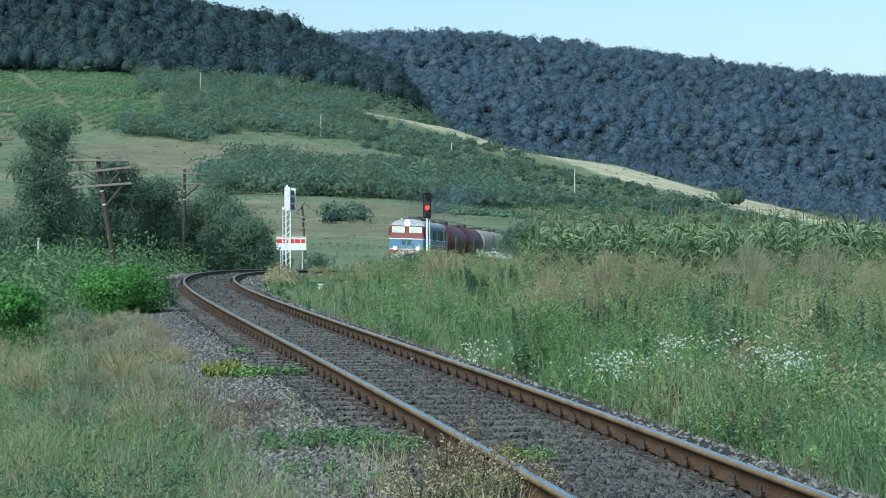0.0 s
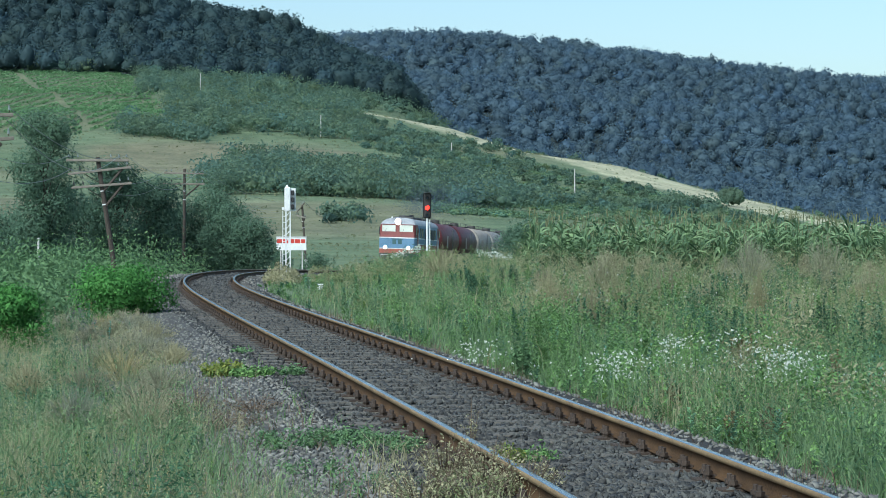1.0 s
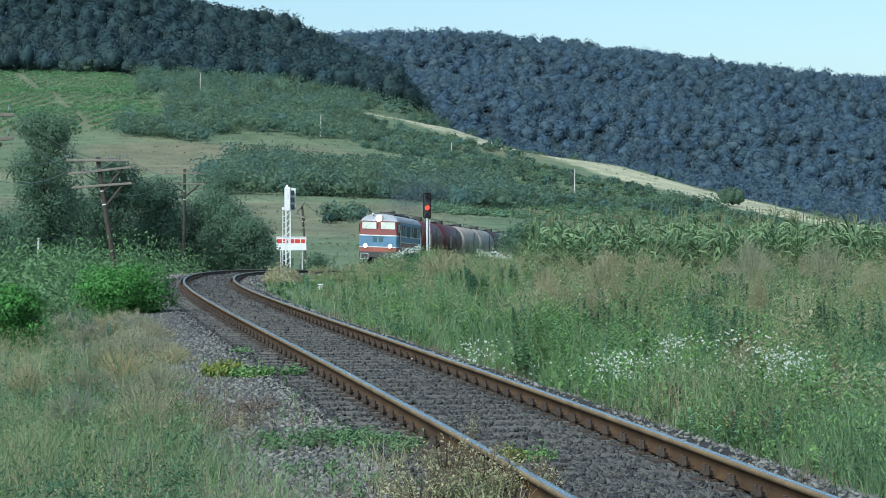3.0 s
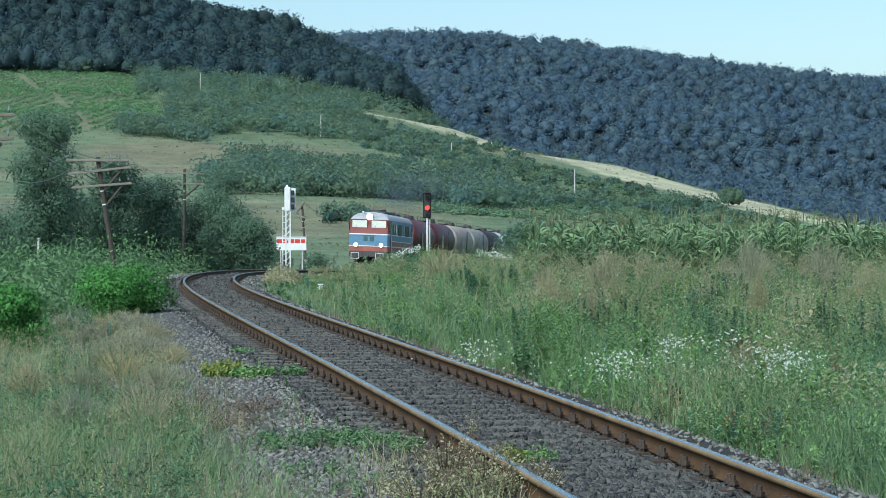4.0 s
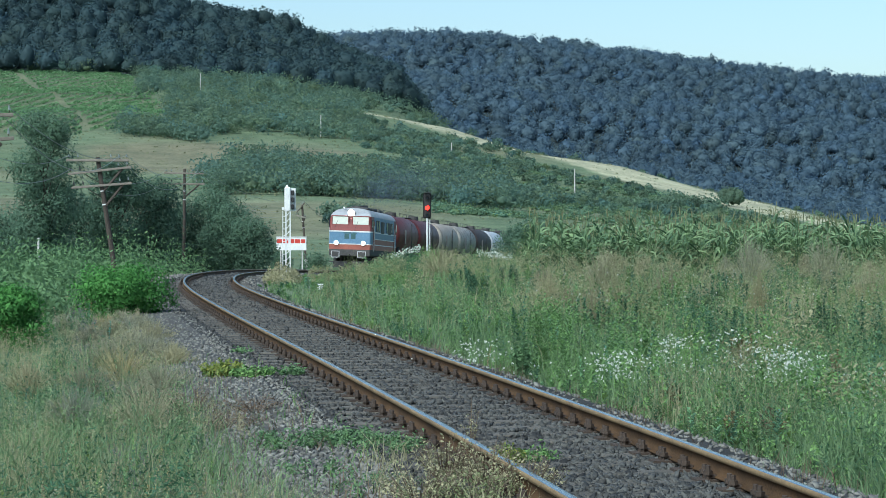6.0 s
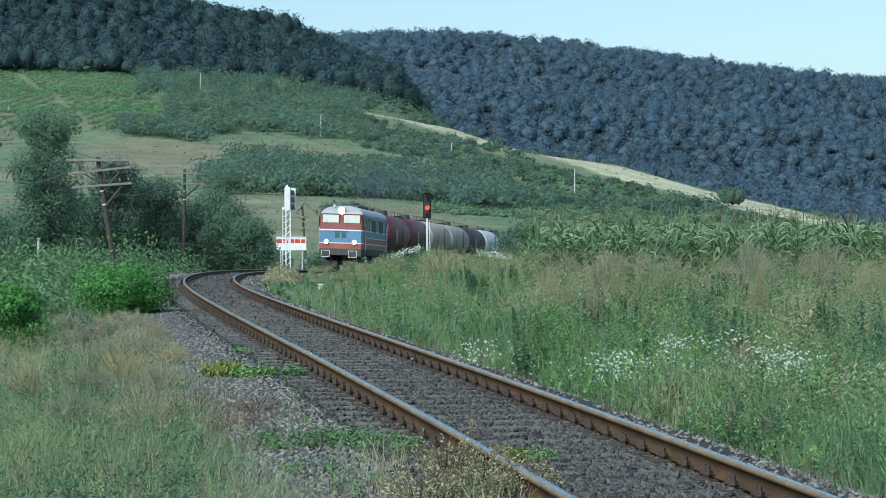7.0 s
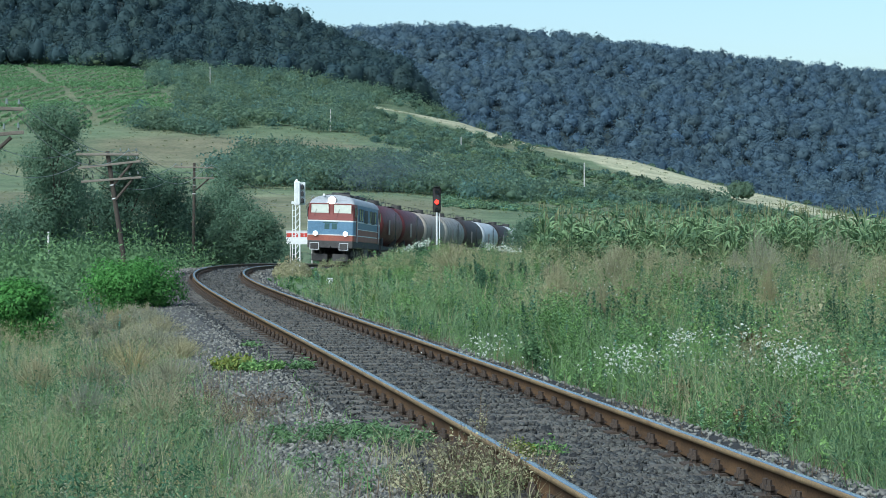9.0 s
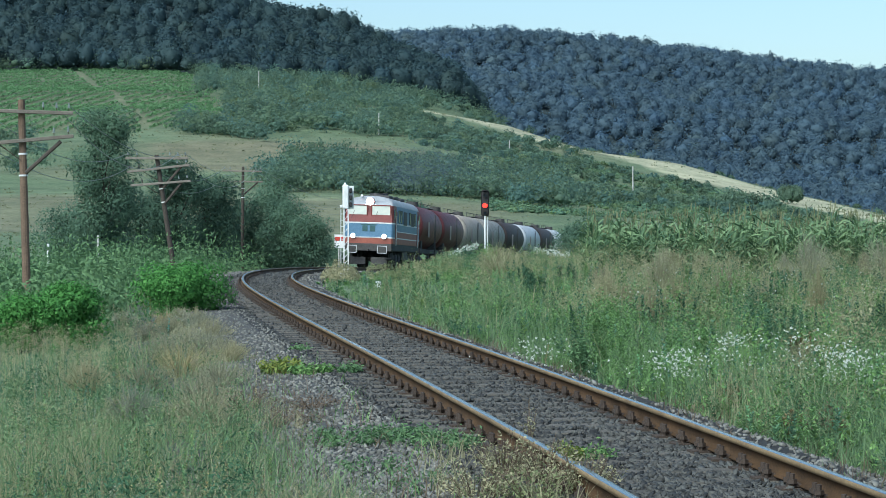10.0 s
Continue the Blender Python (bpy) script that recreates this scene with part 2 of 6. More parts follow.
HILL_HIGH = [
    [58.3, 59.1, 54.1, 47.3, 42.8, 19.1, -2.2, -12.2],
    [76.3, 76.3, 72.0, 61.1, 41.8, 11.6, -7.0, -15.7],
    [107.2, 102.3, 95.8, 81.2, 32.5, 9.7, -8.2, -17.9],
    [155.6, 143.0, 120.1, 86.8, 36.0, 12.5, -5.7, -16.5],
    [169.5, 152.5, 105.7, 71.7, 50.5, 33.5, 14.3, 1.6],
    [169.1, 159.1, 124.1, 124.1, 119.1, 101.6, 79.1, 64.1],
    [182.7, 182.7, 179.8, 185.0, 186.7, 168.3, 143.6, 128.1],
    [143.0, 143.0, 143.0, 143.0, 143.0, 143.0, 143.0, 143.0],
]
HILL = np.array(HILL_LOW + HILL_HIGH)


def lowfreq(x, y, wave, seed=0.0):
    """Smooth ups and downs between -1 and 1."""
    u, v = np.asarray(x) / wave, np.asarray(y) / wave
    return (np.sin(u * 6.1 + seed) * np.cos(v * 5.3 + 1.7 * seed) + np.sin(u * 3.7 - v * 4.4 + 2.3 * seed) + np.cos(u * 2.1 + v * 2.9 - seed)) / 3


def hill(x, y):
    d = np.hypot(x, y)
    b = np.clip(np.where(y > 0, x / np.maximum(y, 1e-3), np.sign(x) * 9), BEAR[0], BEAR[-1])
    i = np.clip(np.searchsorted(DIST, d) - 1, 0, len(DIST) - 2)
    f = np.clip((d - DIST[i]) / (DIST[i + 1] - DIST[i]), 0, 1)
    f = f * f * (3 - 2 * f) * 0.5 + f * 0.5
    cols = np.stack([np.interp(b, BEAR, row) for row in HILL])
    k = np.arange(len(b))
    return cols[i, k] * (1 - f) + cols[i + 1, k] * f + lowfreq(x, y, 90) * np.clip((d - 300) / 500, 0, 1.0)


def ground_z(x, y):
    x, y = np.atleast_1d(np.asarray(x, float)), np.atleast_1d(np.asarray(y, float))
    s, l = across(x, y)
    tz = np.interp(s, SS, TZ)
    right = np.clip((l - 1.6) / 5, 0, 1)
    left = np.clip((-l - 3.2) / 7, 0, 1)
    near = tz - 0.34 + right * (-0.05 - tz * 0.25) + left * -0.75 + lowfreq(x, y, 9) * 0.05 * np.clip((np.abs(l) - 3) / 4, 0, 1)
    w = np.clip((np.hypot(x, y) - 170) / 120, 0, 1)
    far_near = np.clip((np.hypot(x, y) - 150) / 60, 0, 1) * np.clip((np.abs(l) - 4) / 6, 0, 1)
    w = np.maximum(w, far_near * w)
    h = hill(x, y)
    z = near * (1 - w) + h * w
    keep = np.clip((np.abs(l) - 3.5) / 8, 0, 1)
    return np.where((s < 335), np.minimum(z, (tz - 0.34) * (1 - keep) + z * keep), z)


def land_colour(x, y):
    """What grows: 0 green meadow, 1 mown hay, 2 pale track strip, 3 vines, 4 woodland floor."""
    d, b = np.hypot(x, y), x / np.maximum(y, 1.0)
    wob = lowfreq(x, y, 60, 1.0) * 12
    c = np.zeros((len(x), 3), np.float32)
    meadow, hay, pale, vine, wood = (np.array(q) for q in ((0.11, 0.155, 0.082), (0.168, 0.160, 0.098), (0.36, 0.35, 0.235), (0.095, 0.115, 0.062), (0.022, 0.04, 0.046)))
    c[:] = meadow

    def lay(mask, colour, soft=1.0):
        k = np.clip(mask, 0, 1)[:, None] * soft
        c[:] = c * (1 - k) + colour * k
    band = lambda v, lo, hi, e: np.clip((v - lo) / e, 0, 1) * np.clip((hi - v) / e, 0, 1)
    dd = d + wob
    lay(band(dd, 660, 790, 14) * band(b, -0.17, -0.02, 0.02), hay, 0.9)
    lay(band(dd, 440, 590, 25) * band(b, -0.4, 0.02, 0.03), hay, 0.7)
    lay(band(dd, 590, 1000, 60) * band(b, -0.5, 0.25, 0.03) * np.clip(lowfreq(x, y, 70, 5.0) * 1.6, 0, 1), hay, 0.5)
    lay(band(dd, 560, 640, 20) * band(b, 0.03, 0.2, 0.03), hay, 0.35)
    crest = np.interp(b, [-0.036, 0.004, 0.079, 0.154, 0.2], [1030, 985, 893, 835, 780])
    lay(band(d + wob * 0.3, crest - np.interp(b, [0, 0.1, 0.2], [32, 60, 200]), crest + 20, 6) * np.clip((b + 0.036) / 0.004, 0, 1), pale)
    lay(band(dd, 840, 1180, 30) * band(b, -0.5, -0.125, 0.02), vine, 0.8)
    lay(band(d, 840, 1190, 20) * np.clip(1.4 - np.abs(b - np.interp(d, [850, 1190], [-0.158, -0.196])) / 0.0015, 0, 1), hay, 0.3)
    streak = np.sin(dd * 0.21 + 2.2 * lowfreq(x, y, 120, 7.0)) * 0.5 + np.sin(dd * 0.087 + 1.0) * 0.5
    c *= (1 + 0.13 * streak * np.clip((d - 380) / 80, 0, 1))[:, None]
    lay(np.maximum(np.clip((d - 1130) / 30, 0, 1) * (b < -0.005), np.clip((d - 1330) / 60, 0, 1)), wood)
    patch = lowfreq(x, y, 45, 2.0) * 0.5 + lowfreq(x, y, 14, 4.0) * 0.5
    c *= (1 + 0.22 * patch)[:, None]
    return c


def build_ground():
    fine = np.linspace(-0.29, 0.29, 270)
    coarse = np.linspace(0.30, 2 * math.pi - 0.30, 60)[1:-1]
    az = np.concatenate([fine, coarse])
    r = np.concatenate([[0.004], np.geomspace(1.5, 300, 120), np.geomspace(304, 3200, 210)])
    A, R = np.meshgrid(az, r)
    X, Y = (R * np.sin(A)).ravel(), (R * np.cos(A)).ravel()
    Z = ground_z(X, Y)
    n, m = len(az), len(r)
    i = np.arange(m - 1)[:, None] * n + np.arange(n)[None]
    j = np.arange(m - 1)[:, None] * n + (np.arange(n)[None] + 1) % n
    f = np.stack([i, i + n, j + n, j], -1).reshape(-1, 4)[:, ::-1]
    me = mesh_from("ground", np.stack([X, Y, Z], -1), f, M_LAND, smooth=True)
    col = me.color_attributes.new("land", "FLOAT_COLOR", "POINT")
    c = np.ones((len(X), 4), np.float32)
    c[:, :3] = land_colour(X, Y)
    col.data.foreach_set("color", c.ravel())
    tagged(new("ground", me), "grassy valley floor rising to mown hill slopes", "ground", kind="structure")


M_LAND = mat("land", (0.1, 0.12, 0.06), rough=0.95, scale=0.12, fine=0.9, bump=1.0)
_nt = M_LAND.node_tree
_at = _nt.nodes.new("ShaderNodeVertexColor")
_at.layer_name = "land"
_mx = [q for q in _nt.nodes if q.type == "MIX"][0]
_hs = _nt.nodes.new("ShaderNodeMix")
_hs.data_type, _hs.blend_type = "RGBA", "MULTIPLY"
_hs.inputs["Factor"].default_value = 1.0
_mx.inputs["A"].default_value, _mx.inputs["B"].default_value = (1.25, 1.2, 1.2, 1), (0.6, 0.68, 0.62, 1)
_nt.links.new(_at.outputs["Color"], _hs.inputs["A"])
_nt.links.new(_mx.outputs["Result"], _hs.inputs["B"])
_nt.links.new(_hs.outputs["Result"], _nt.nodes["Principled BSDF"].inputs["Base Color"])
build_ground()


# ---- track ----
def sweep(profile, s, lateral, closed=True):
    """Vertices and quads of a profile (lateral, up) carried along the line."""
    P = np.array(profile)
    rows = [on_track(s, lateral + q[0], q[1]) for q in P]
    V = np.stack(rows, 1)
    n, k = len(s), len(P)
    i = np.arange(n - 1)[:, None] * k + np.arange(k if closed else k - 1)[None]
    j = np.arange(n - 1)[:, None] * k + (np.arange(k if closed else k - 1)[None] + 1) % k
    f = np.stack([i, i + k, j + k, j], -1).reshape(-1, 4)
    return V.reshape(-1, 3), f


RAIL_PROFILE = [(-0.062, -0.149), (-0.062, -0.138), (-0.010, -0.118), (-0.008, -0.045), (-0.033, -0.036), (-0.034, -0.008), (-0.026, 0.0),
                (0.026, 0.0), (0.034, -0.008), (0.033, -0.036), (0.008, -0.045), (0.010, -0.118), (0.062, -0.138), (0.062, -0.149)]


def build_track():
    track = tagged(empty("railway_track"), "curved single railway line with rusty rails on wooden sleepers", "railway track", kind="structure")
    s = np.arange(-20, 330, 0.75)
    for side in (-0.752, 0.752):
        v, f = sweep(RAIL_PROFILE, s, side)
        k = np.tile(np.arange(14), len(s) - 1)
        ob = new("rail", mesh_from("rail", v, f, [M_RUST, M_RAIL, M_HEAD_SIDE], index=np.where(k == 6, 1, np.where(np.isin(k, (4, 5, 7, 8)), 2, 0))))
        ob.parent = track
        tagged(ob, "rusty rail with a bright polished head")
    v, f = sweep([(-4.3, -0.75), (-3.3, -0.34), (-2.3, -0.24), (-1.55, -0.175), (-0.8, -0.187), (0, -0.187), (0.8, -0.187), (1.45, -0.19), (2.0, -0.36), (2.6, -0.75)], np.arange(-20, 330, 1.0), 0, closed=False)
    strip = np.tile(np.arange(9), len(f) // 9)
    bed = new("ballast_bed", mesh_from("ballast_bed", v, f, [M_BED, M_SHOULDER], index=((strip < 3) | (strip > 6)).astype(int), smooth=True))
    bed.parent = track
    # sleeper and fastening, shared meshes
    bm = box(B(), (0, 0, -0.075), (2.5, 0.25, 0.15), 0.012)
    for v_ in bm.verts:
        v_.co.z += 0.006 * math.sin(v_.co.x * 5)
    sl = bpy.data.meshes.new("sleeper")
    bm.to_mesh(sl), bm.free(), sl.materials.append(M_SLEEPER)
    bm = box(B(), (0, 0, 0.008), (0.38, 0.18, 0.018))
    for x in (-0.11, 0.11):
        box(bm, (x * 0.72, 0, 0.03), (0.07, 0.10, 0.03), 0.008)
        for y in (-0.045, 0.045):
            rod(bm, (x, y, 0.0), (x, y, 0.11), 0.02, 0.018, 6)
            rod(bm, (x, y, 0.045), (x, y, 0.075), 0.034, 0.034, 6)
    fa = bpy.data.meshes.new("rail_fastening")
    bm.to_mesh(fa), bm.free(), fa.materials.append(M_IRON)
    r = random.Random(3)
    for i in range(-36, 185):
        q = 4.0 + i * 0.6
        c = on_track(q, 0.0, -0.166)
        a = -float(np.interp(q, SS, TT)) + r.uniform(-0.02, 0.02)
        tilt = math.atan2(-0.047 * np.clip((q - 15) / 30, 0, 1), 1.504)
        o = new("sleeper", sl)
        o.parent, o.matrix_basis = track, Matrix.Translation(Vector(c) + Vector((0, 0, r.uniform(-0.006, 0.0)))) @ Euler((0, -tilt, a)).to_matrix().to_4x4()
        for x in (-0.752, 0.752) if i < 125 else ():
            p = new("rail_fastening", fa)
            p.parent, p.matrix_basis = o, Matrix.Translation((x, 0, 0.0))


def stones(name, s0, s1, n, l0, l1, size, material, label, power=1.6):
    """Broken stone strewn along the line, joined: each stone an irregular small block."""
    bm = B()
    bmesh.ops.create_cube(bm, size=1.5)
    bmesh.ops.triangulate(bm, faces=bm.faces[:])
    iv = np.array([v.co[:] for v in bm.verts])
    itri = np.array([[v.index for v in f.verts] for f in bm.faces])
    bm.free()
    u = rng.random(n)
    s = (s0 ** (1 - power) + u * (s1 ** (1 - power) - s0 ** (1 - power))) ** (1 / (1 - power))
    lat = rng.uniform(l0, l1, n)
    if l0 < 0 < l1:    # some sleeper tops lie bare near the rails
        bare = (np.abs((s - 4.0 + 0.3) % 0.6 - 0.3) < 0.13) & (rng.random(n) < np.where(np.abs(lat) > 0.3, 0.6, 0.15))
        s = np.where(bare, s + 0.26 * np.sign(rng.random(n) - 0.5), s)
    up = np.interp(lat, [-3.3, -2.3, -1.55, -0.8, 0.8, 1.45, 2.0], [-0.34, -0.24, -0.175, -0.18, -0.18, -0.19, -0.36])
    c = on_track(s, lat, up + 0.002)
    sc = size * rng.uniform(0.55, 1.25, n) * np.clip(s / 35, 1, 2.4)
    shape = sc[:, None, None] * (iv[None] * rng.uniform(0.6, 1.25, (n, 1, 3)) * rng.uniform(0.6, 1.2, (n, 8, 1)))
    a = rng.uniform(0, 6.28, n)
    ca, sa = np.cos(a)[:, None], np.sin(a)[:, None]
    tl = rng.normal(size=(n, 2)) * 0.5
    shape[..., 2] += shape[..., 0] * tl[:, :1] + shape[..., 1] * tl[:, 1:]
    v = np.stack([shape[..., 0] * ca - shape[..., 1] * sa, shape[..., 0] * sa + shape[..., 1] * ca, shape[..., 2] * 0.75], -1) + c[:, None]
    f = itri[None] + (np.arange(n) * 8)[:, None, None]
    return tagged(new(name, mesh_from(name, v.reshape(-1, 3), f.reshape(-1, 3), material)), label, "gravel", kind="stuff")


# ---- foliage builders ----
def clumps(centres, radii, k, size, flat=0.0, ragged=0.6):
    """Leaf triangles over lumpy crowns: centres (n,3), radii (n,3), k leaves each of the given size."""
    c, r = np.asarray(centres, float), np.asarray(radii, float)
    n = len(c)
    d = rng.normal(size=(n, k, 3))
    d /= np.linalg.norm(d, axis=-1, keepdims=True)
    d[..., 2] = np.where(d[..., 2] < -0.5, -d[..., 2], d[..., 2])
    ph = rng.uniform(0, 6.28, (n, 1, 3))
    lump = 0.86 + 0.2 * np.sin(d[..., 0] * 4 + ph[..., 0]) * np.cos(d[..., 1] * 4 + ph[..., 1]) + 0.1 * np.sin(d[..., 2] * 7 + ph[..., 2])
    p = c[:, None] + d * r[:, None] * (lump * rng.uniform(0.72, 1.08, (n, k)))[..., None]
    sz = np.broadcast_to(np.asarray(size, float).reshape(-1, 1), (n, 1)) * rng.uniform(0.6, 1.3, (n, k))
    e1 = rng.normal(size=(n, k, 3))
    e1 -= (e1 * d).sum(-1, keepdims=True) * d * flat
    e1 /= np.linalg.norm(e1, axis=-1, keepdims=True)
    e2 = np.cross(d + ragged * rng.normal(size=(n, k, 3)), e1)
    e2 /= np.linalg.norm(e2, axis=-1, keepdims=True) + 1e-9
    sz = sz[..., None]
    v = np.stack([p - e1 * sz * 0.6, p + e1 * sz * 0.6, p + e2 * sz], -2).reshape(-1, 3)
    f = np.arange(len(v)).reshape(-1, 3)
    return v, f


def stuff(name, vf, material, label, category, tone=None, **kw):
    return tagged(new(name, mesh_from(name, *vf, material, tone=tone)), label, category, kind="stuff", **kw)


def crowns(name, c, r, k, size, material, label, category, core=0.78, spread=0.16, hue=0.07, frizz=0.16):
    """Many crowns in one sheet of growth: a shell of leaf sprays round an uneven lobed core, each with a tint of its own."""
    bm = B()
    bmesh.ops.create_icosphere(bm, subdivisions=1 if len(c) > 1800 else 2, radius=1.0)
    iv = np.array([v.co[:] for v in bm.verts])
    tri = np.array([[v.index for v in f.verts] for f in bm.faces])
    bm.free()
    n, m = len(c), len(iv)
    ph = rng.uniform(0, 6.28, (n, 1, 4))

    def lobes(q):
        return (1 + 0.17 * np.sin(q[..., 0] * 3.6 + ph[..., 0]) * np.cos(q[..., 1] * 3.6 + ph[..., 1]) + 0.12 * np.sin(q[..., 2] * 5 + q[..., 0] * 4 + ph[..., 2])
                + 0.08 * np.sin(q[..., 1] * 9 + q[..., 2] * 7 + ph[..., 3]))[..., None]
    solid = c[:, None] + iv * r[:, None] * lobes(iv) * core
    d = rng.normal(size=(n, k, 3))
    d /= np.linalg.norm(d, axis=-1, keepdims=True)
    d[..., 2] = np.where(d[..., 2] < -0.55, -d[..., 2], d[..., 2])
    q = c[:, None] + d * r[:, None] * lobes(d) * rng.uniform(1 - frizz * 1.6, 1 + frizz * 0.5, (n, k, 1))
    d = d + 0.45 * rng.normal(size=(n, k, 3))
    d /= np.linalg.norm(d, axis=-1, keepdims=True)
    e1 = np.cross(d, rng.normal(size=(n, k, 3)))
    e1 /= np.linalg.norm(e1, axis=-1, keepdims=True)
    sz = size * rng.uniform(0.5, 1.3, (n, k, 1))
    spray = np.stack([q - e1 * sz * 0.6, q + e1 * sz * 0.6, q + np.cross(d, e1) * sz + d * sz * 0.35], 2)
    v = np.concatenate([solid.reshape(-1, 3), spray.reshape(-1, 3)])
    f = np.concatenate([(tri[None] + (np.arange(n) * m)[:, None, None]).reshape(-1, 3), n * m + np.arange(3 * n * k).reshape(-1, 3)])
    tone = tints(n, spread, hue)
    return stuff(name, (v, f), material, label, category, tone=np.concatenate([np.repeat(tone, m, 0), np.repeat(tone, 3 * k, 0)]))


def scatter(n, b0, b1, d0, d1, power=1.0):
    """Places of the plan in a sector: bearings (tangent) and distances."""
    u = rng.random(n)
    if power == 1.0:
        d = d0 * (d1 / d0) ** u
    else:
        d = (d0 ** (1 - power) + u * (d1 ** (1 - power) - d0 ** (1 - power))) ** (1 / (1 - power))
    b = rng.uniform(b0, b1, n)
    y = d / np.sqrt(1 + b * b)
    return b * y, y


def wood(name, b0, b1, d0, d1, step, material, label, k, size, edge=None):
    """Crowns of a wood seen from afar, one beside the other, each with a lit top and shade below."""
    gx, gy = np.meshgrid(np.arange(b0 * d1, b1 * d1, step), np.arange(d0, d1, step))
    gx = gx + (np.arange(gx.shape[0]) % 2)[:, None] * step / 2
    x, y = gx.ravel() + rng.uniform(-0.36, 0.36, gx.size) * step, gy.ravel() + rng.uniform(-0.36, 0.36, gx.size) * step
    q = x / y
    keep = (q > b0) & (q < b1)
    if b1 > 0.1:    # the foot of the far slope lies hidden behind the near crest
        keep &= np.hypot(x, y) > np.interp(q, [-0.1, 0.0, 0.1, 0.2], [1740, 1680, 1560, 1460])
    if edge:
        keep &= q < np.interp(np.hypot(x, y), *edge)
    x, y = x[keep], y[keep]
    n = len(x)
    h = rng.uniform(8.5, 16, n) * (1 + 0.15 * lowfreq(x, y, 60, 2.0))
    w = rng.uniform(0.36, 0.64, n) * step
    c = np.stack([x, y, ground_z(x, y) + h * 0.52], -1)
    r = np.stack([w, w, h * 0.5], -1)
    crowns(name, c, r, k, size, material, label, "woods", spread=0.09, hue=0.03)


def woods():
    # The blue haze over both woods comes from their leaf colour.
    wood("far_woods", -0.10, 0.215, 1380, 2420, 14.5, M_FOREST_HAZED, "dense woods covering the far ridge, leaves tinted haze-blue", 120, 1.55)
    wood("hill_woods", -0.235, -0.004, 1120, 1580, 12.0, M_FOREST_NEAR_HAZED, "dark woods along the upper hill slope", 140, 1.2, ([1120, 1200, 1350, 1500], [-0.01, -0.008, -0.006, -0.02]))


def hill_shrubs():
    cs, rs = [], []

    def row(n, b0, b1, d0, d1, h0, h1):
        x, y = scatter(n, b0, b1, d0, d1, 0.0)
        wob = 1 + 0.03 * lowfreq(x, y, 60, 1.3) + 0.02 * lowfreq(x, y, 22, 2.7) + 0.012 * rng.normal(size=len(x))
        x, y = x * wob, y * wob
        q, d = x / y, np.hypot(x, y)
        crest = np.interp(q, [-0.036, 0.004, 0.079, 0.154, 0.2], [1030, 985, 893, 835, 780])
        ok = (q < -0.038) | (d < crest - np.interp(q, [0, 0.1, 0.2], [60, 110, 260])) | (d > crest + 25)
        x, y = x[ok], y[ok]
        n = len(x)
        z = ground_z(x, y)
        h = rng.uniform(h0, h1, n) * np.where((q[ok] > -0.038) & (d[ok] < 1000) & (d[ok] > 760), 0.6, 1)
        cs.append(np.stack([x, y, z + h * 0.42], -1))
        rs.append(np.stack([h * rng.uniform(0.55, 1.0, n), h * rng.uniform(0.55, 1.0, n), h * 0.6], -1))
    row(300, -0.105, 0.03, 605, 660, 3.5, 7)        # belt behind the lower meadow
    row(330, -0.095, 0.025, 655, 735, 3, 6)
    row(60, -0.02, 0.03, 715, 760, 3, 5)
    row(110, 0.0, 0.05, 620, 700, 2, 5)
    row(620, -0.122, -0.03, 835, 1140, 3.0, 7.5)    # overgrown slope
    row(90, -0.135, -0.105, 1000, 1140, 3.5, 8)
    row(190, -0.035, 0.005, 825, 980, 2.5, 5.5)
    row(75, -0.142, -0.105, 822, 850, 3.5, 6.5)     # below the vines
    row(230, -0.035, 0.04, 775, 900, 2.5, 5.5)
    row(110, -0.26, -0.125, 1150, 1200, 5, 10)
    row(150, -0.11, 0.0, 1060, 1140, 4, 9)
    row(240, 0.02, 0.17, 630, 860, 1.2, 3.4)
    row(45, 0.03, 0.10, 760, 830, 2.0, 4.5)
    row(30, 0.10, 0.14, 690, 760, 2.5, 5)
    row(70, 0.0, 0.12, 915, 1010, 2.0, 4)           # beyond the crest
    row(5, 0.058, 0.064, 935, 945, 6, 8)
    row(16, -0.053, -0.035, 505, 520, 2.0, 3.4)
    row(70, -0.3, -0.2, 640, 800, 2.5, 6)
    c, r = np.concatenate(cs), np.concatenate(rs)
    crowns("hill_shrubs", c, r, 125, 0.64, M_SHRUB, "green shrubs scattered and in belts over the hill slope", "shrubs", core=0.3, spread=0.15, hue=0.06, frizz=0.3)
    # the two rounded bushes that stand out on the slope
    for mark, d, h, w, label in ((1292, 765, 7.0, 5.2, "broad round bush on the bare slope"), (1188, 705, 3.6, 2.6, "round bush on the slope"), (452, 1135, 9.5, 5.5, "round fresh green tree on the slope")):
        x, y = at_bearing(mark, d)
        m = 14
        a, q = rng.uniform(0, 6.28, m), rng.random(m) ** 0.5
        c = np.stack([x + np.cos(a) * q * w * 0.6, y + np.sin(a) * q * w * 0.6, ground_z(x, y)[0] + h * (0.35 + 0.35 * rng.random(m) * (1 - q * 0.5))], -1)
        crowns("hill_bush", c, np.tile([w * 0.45, w * 0.45, h * 0.34], (m, 1)), 110, 0.5, M_SHRUB, label, "bush", hue=0.03)


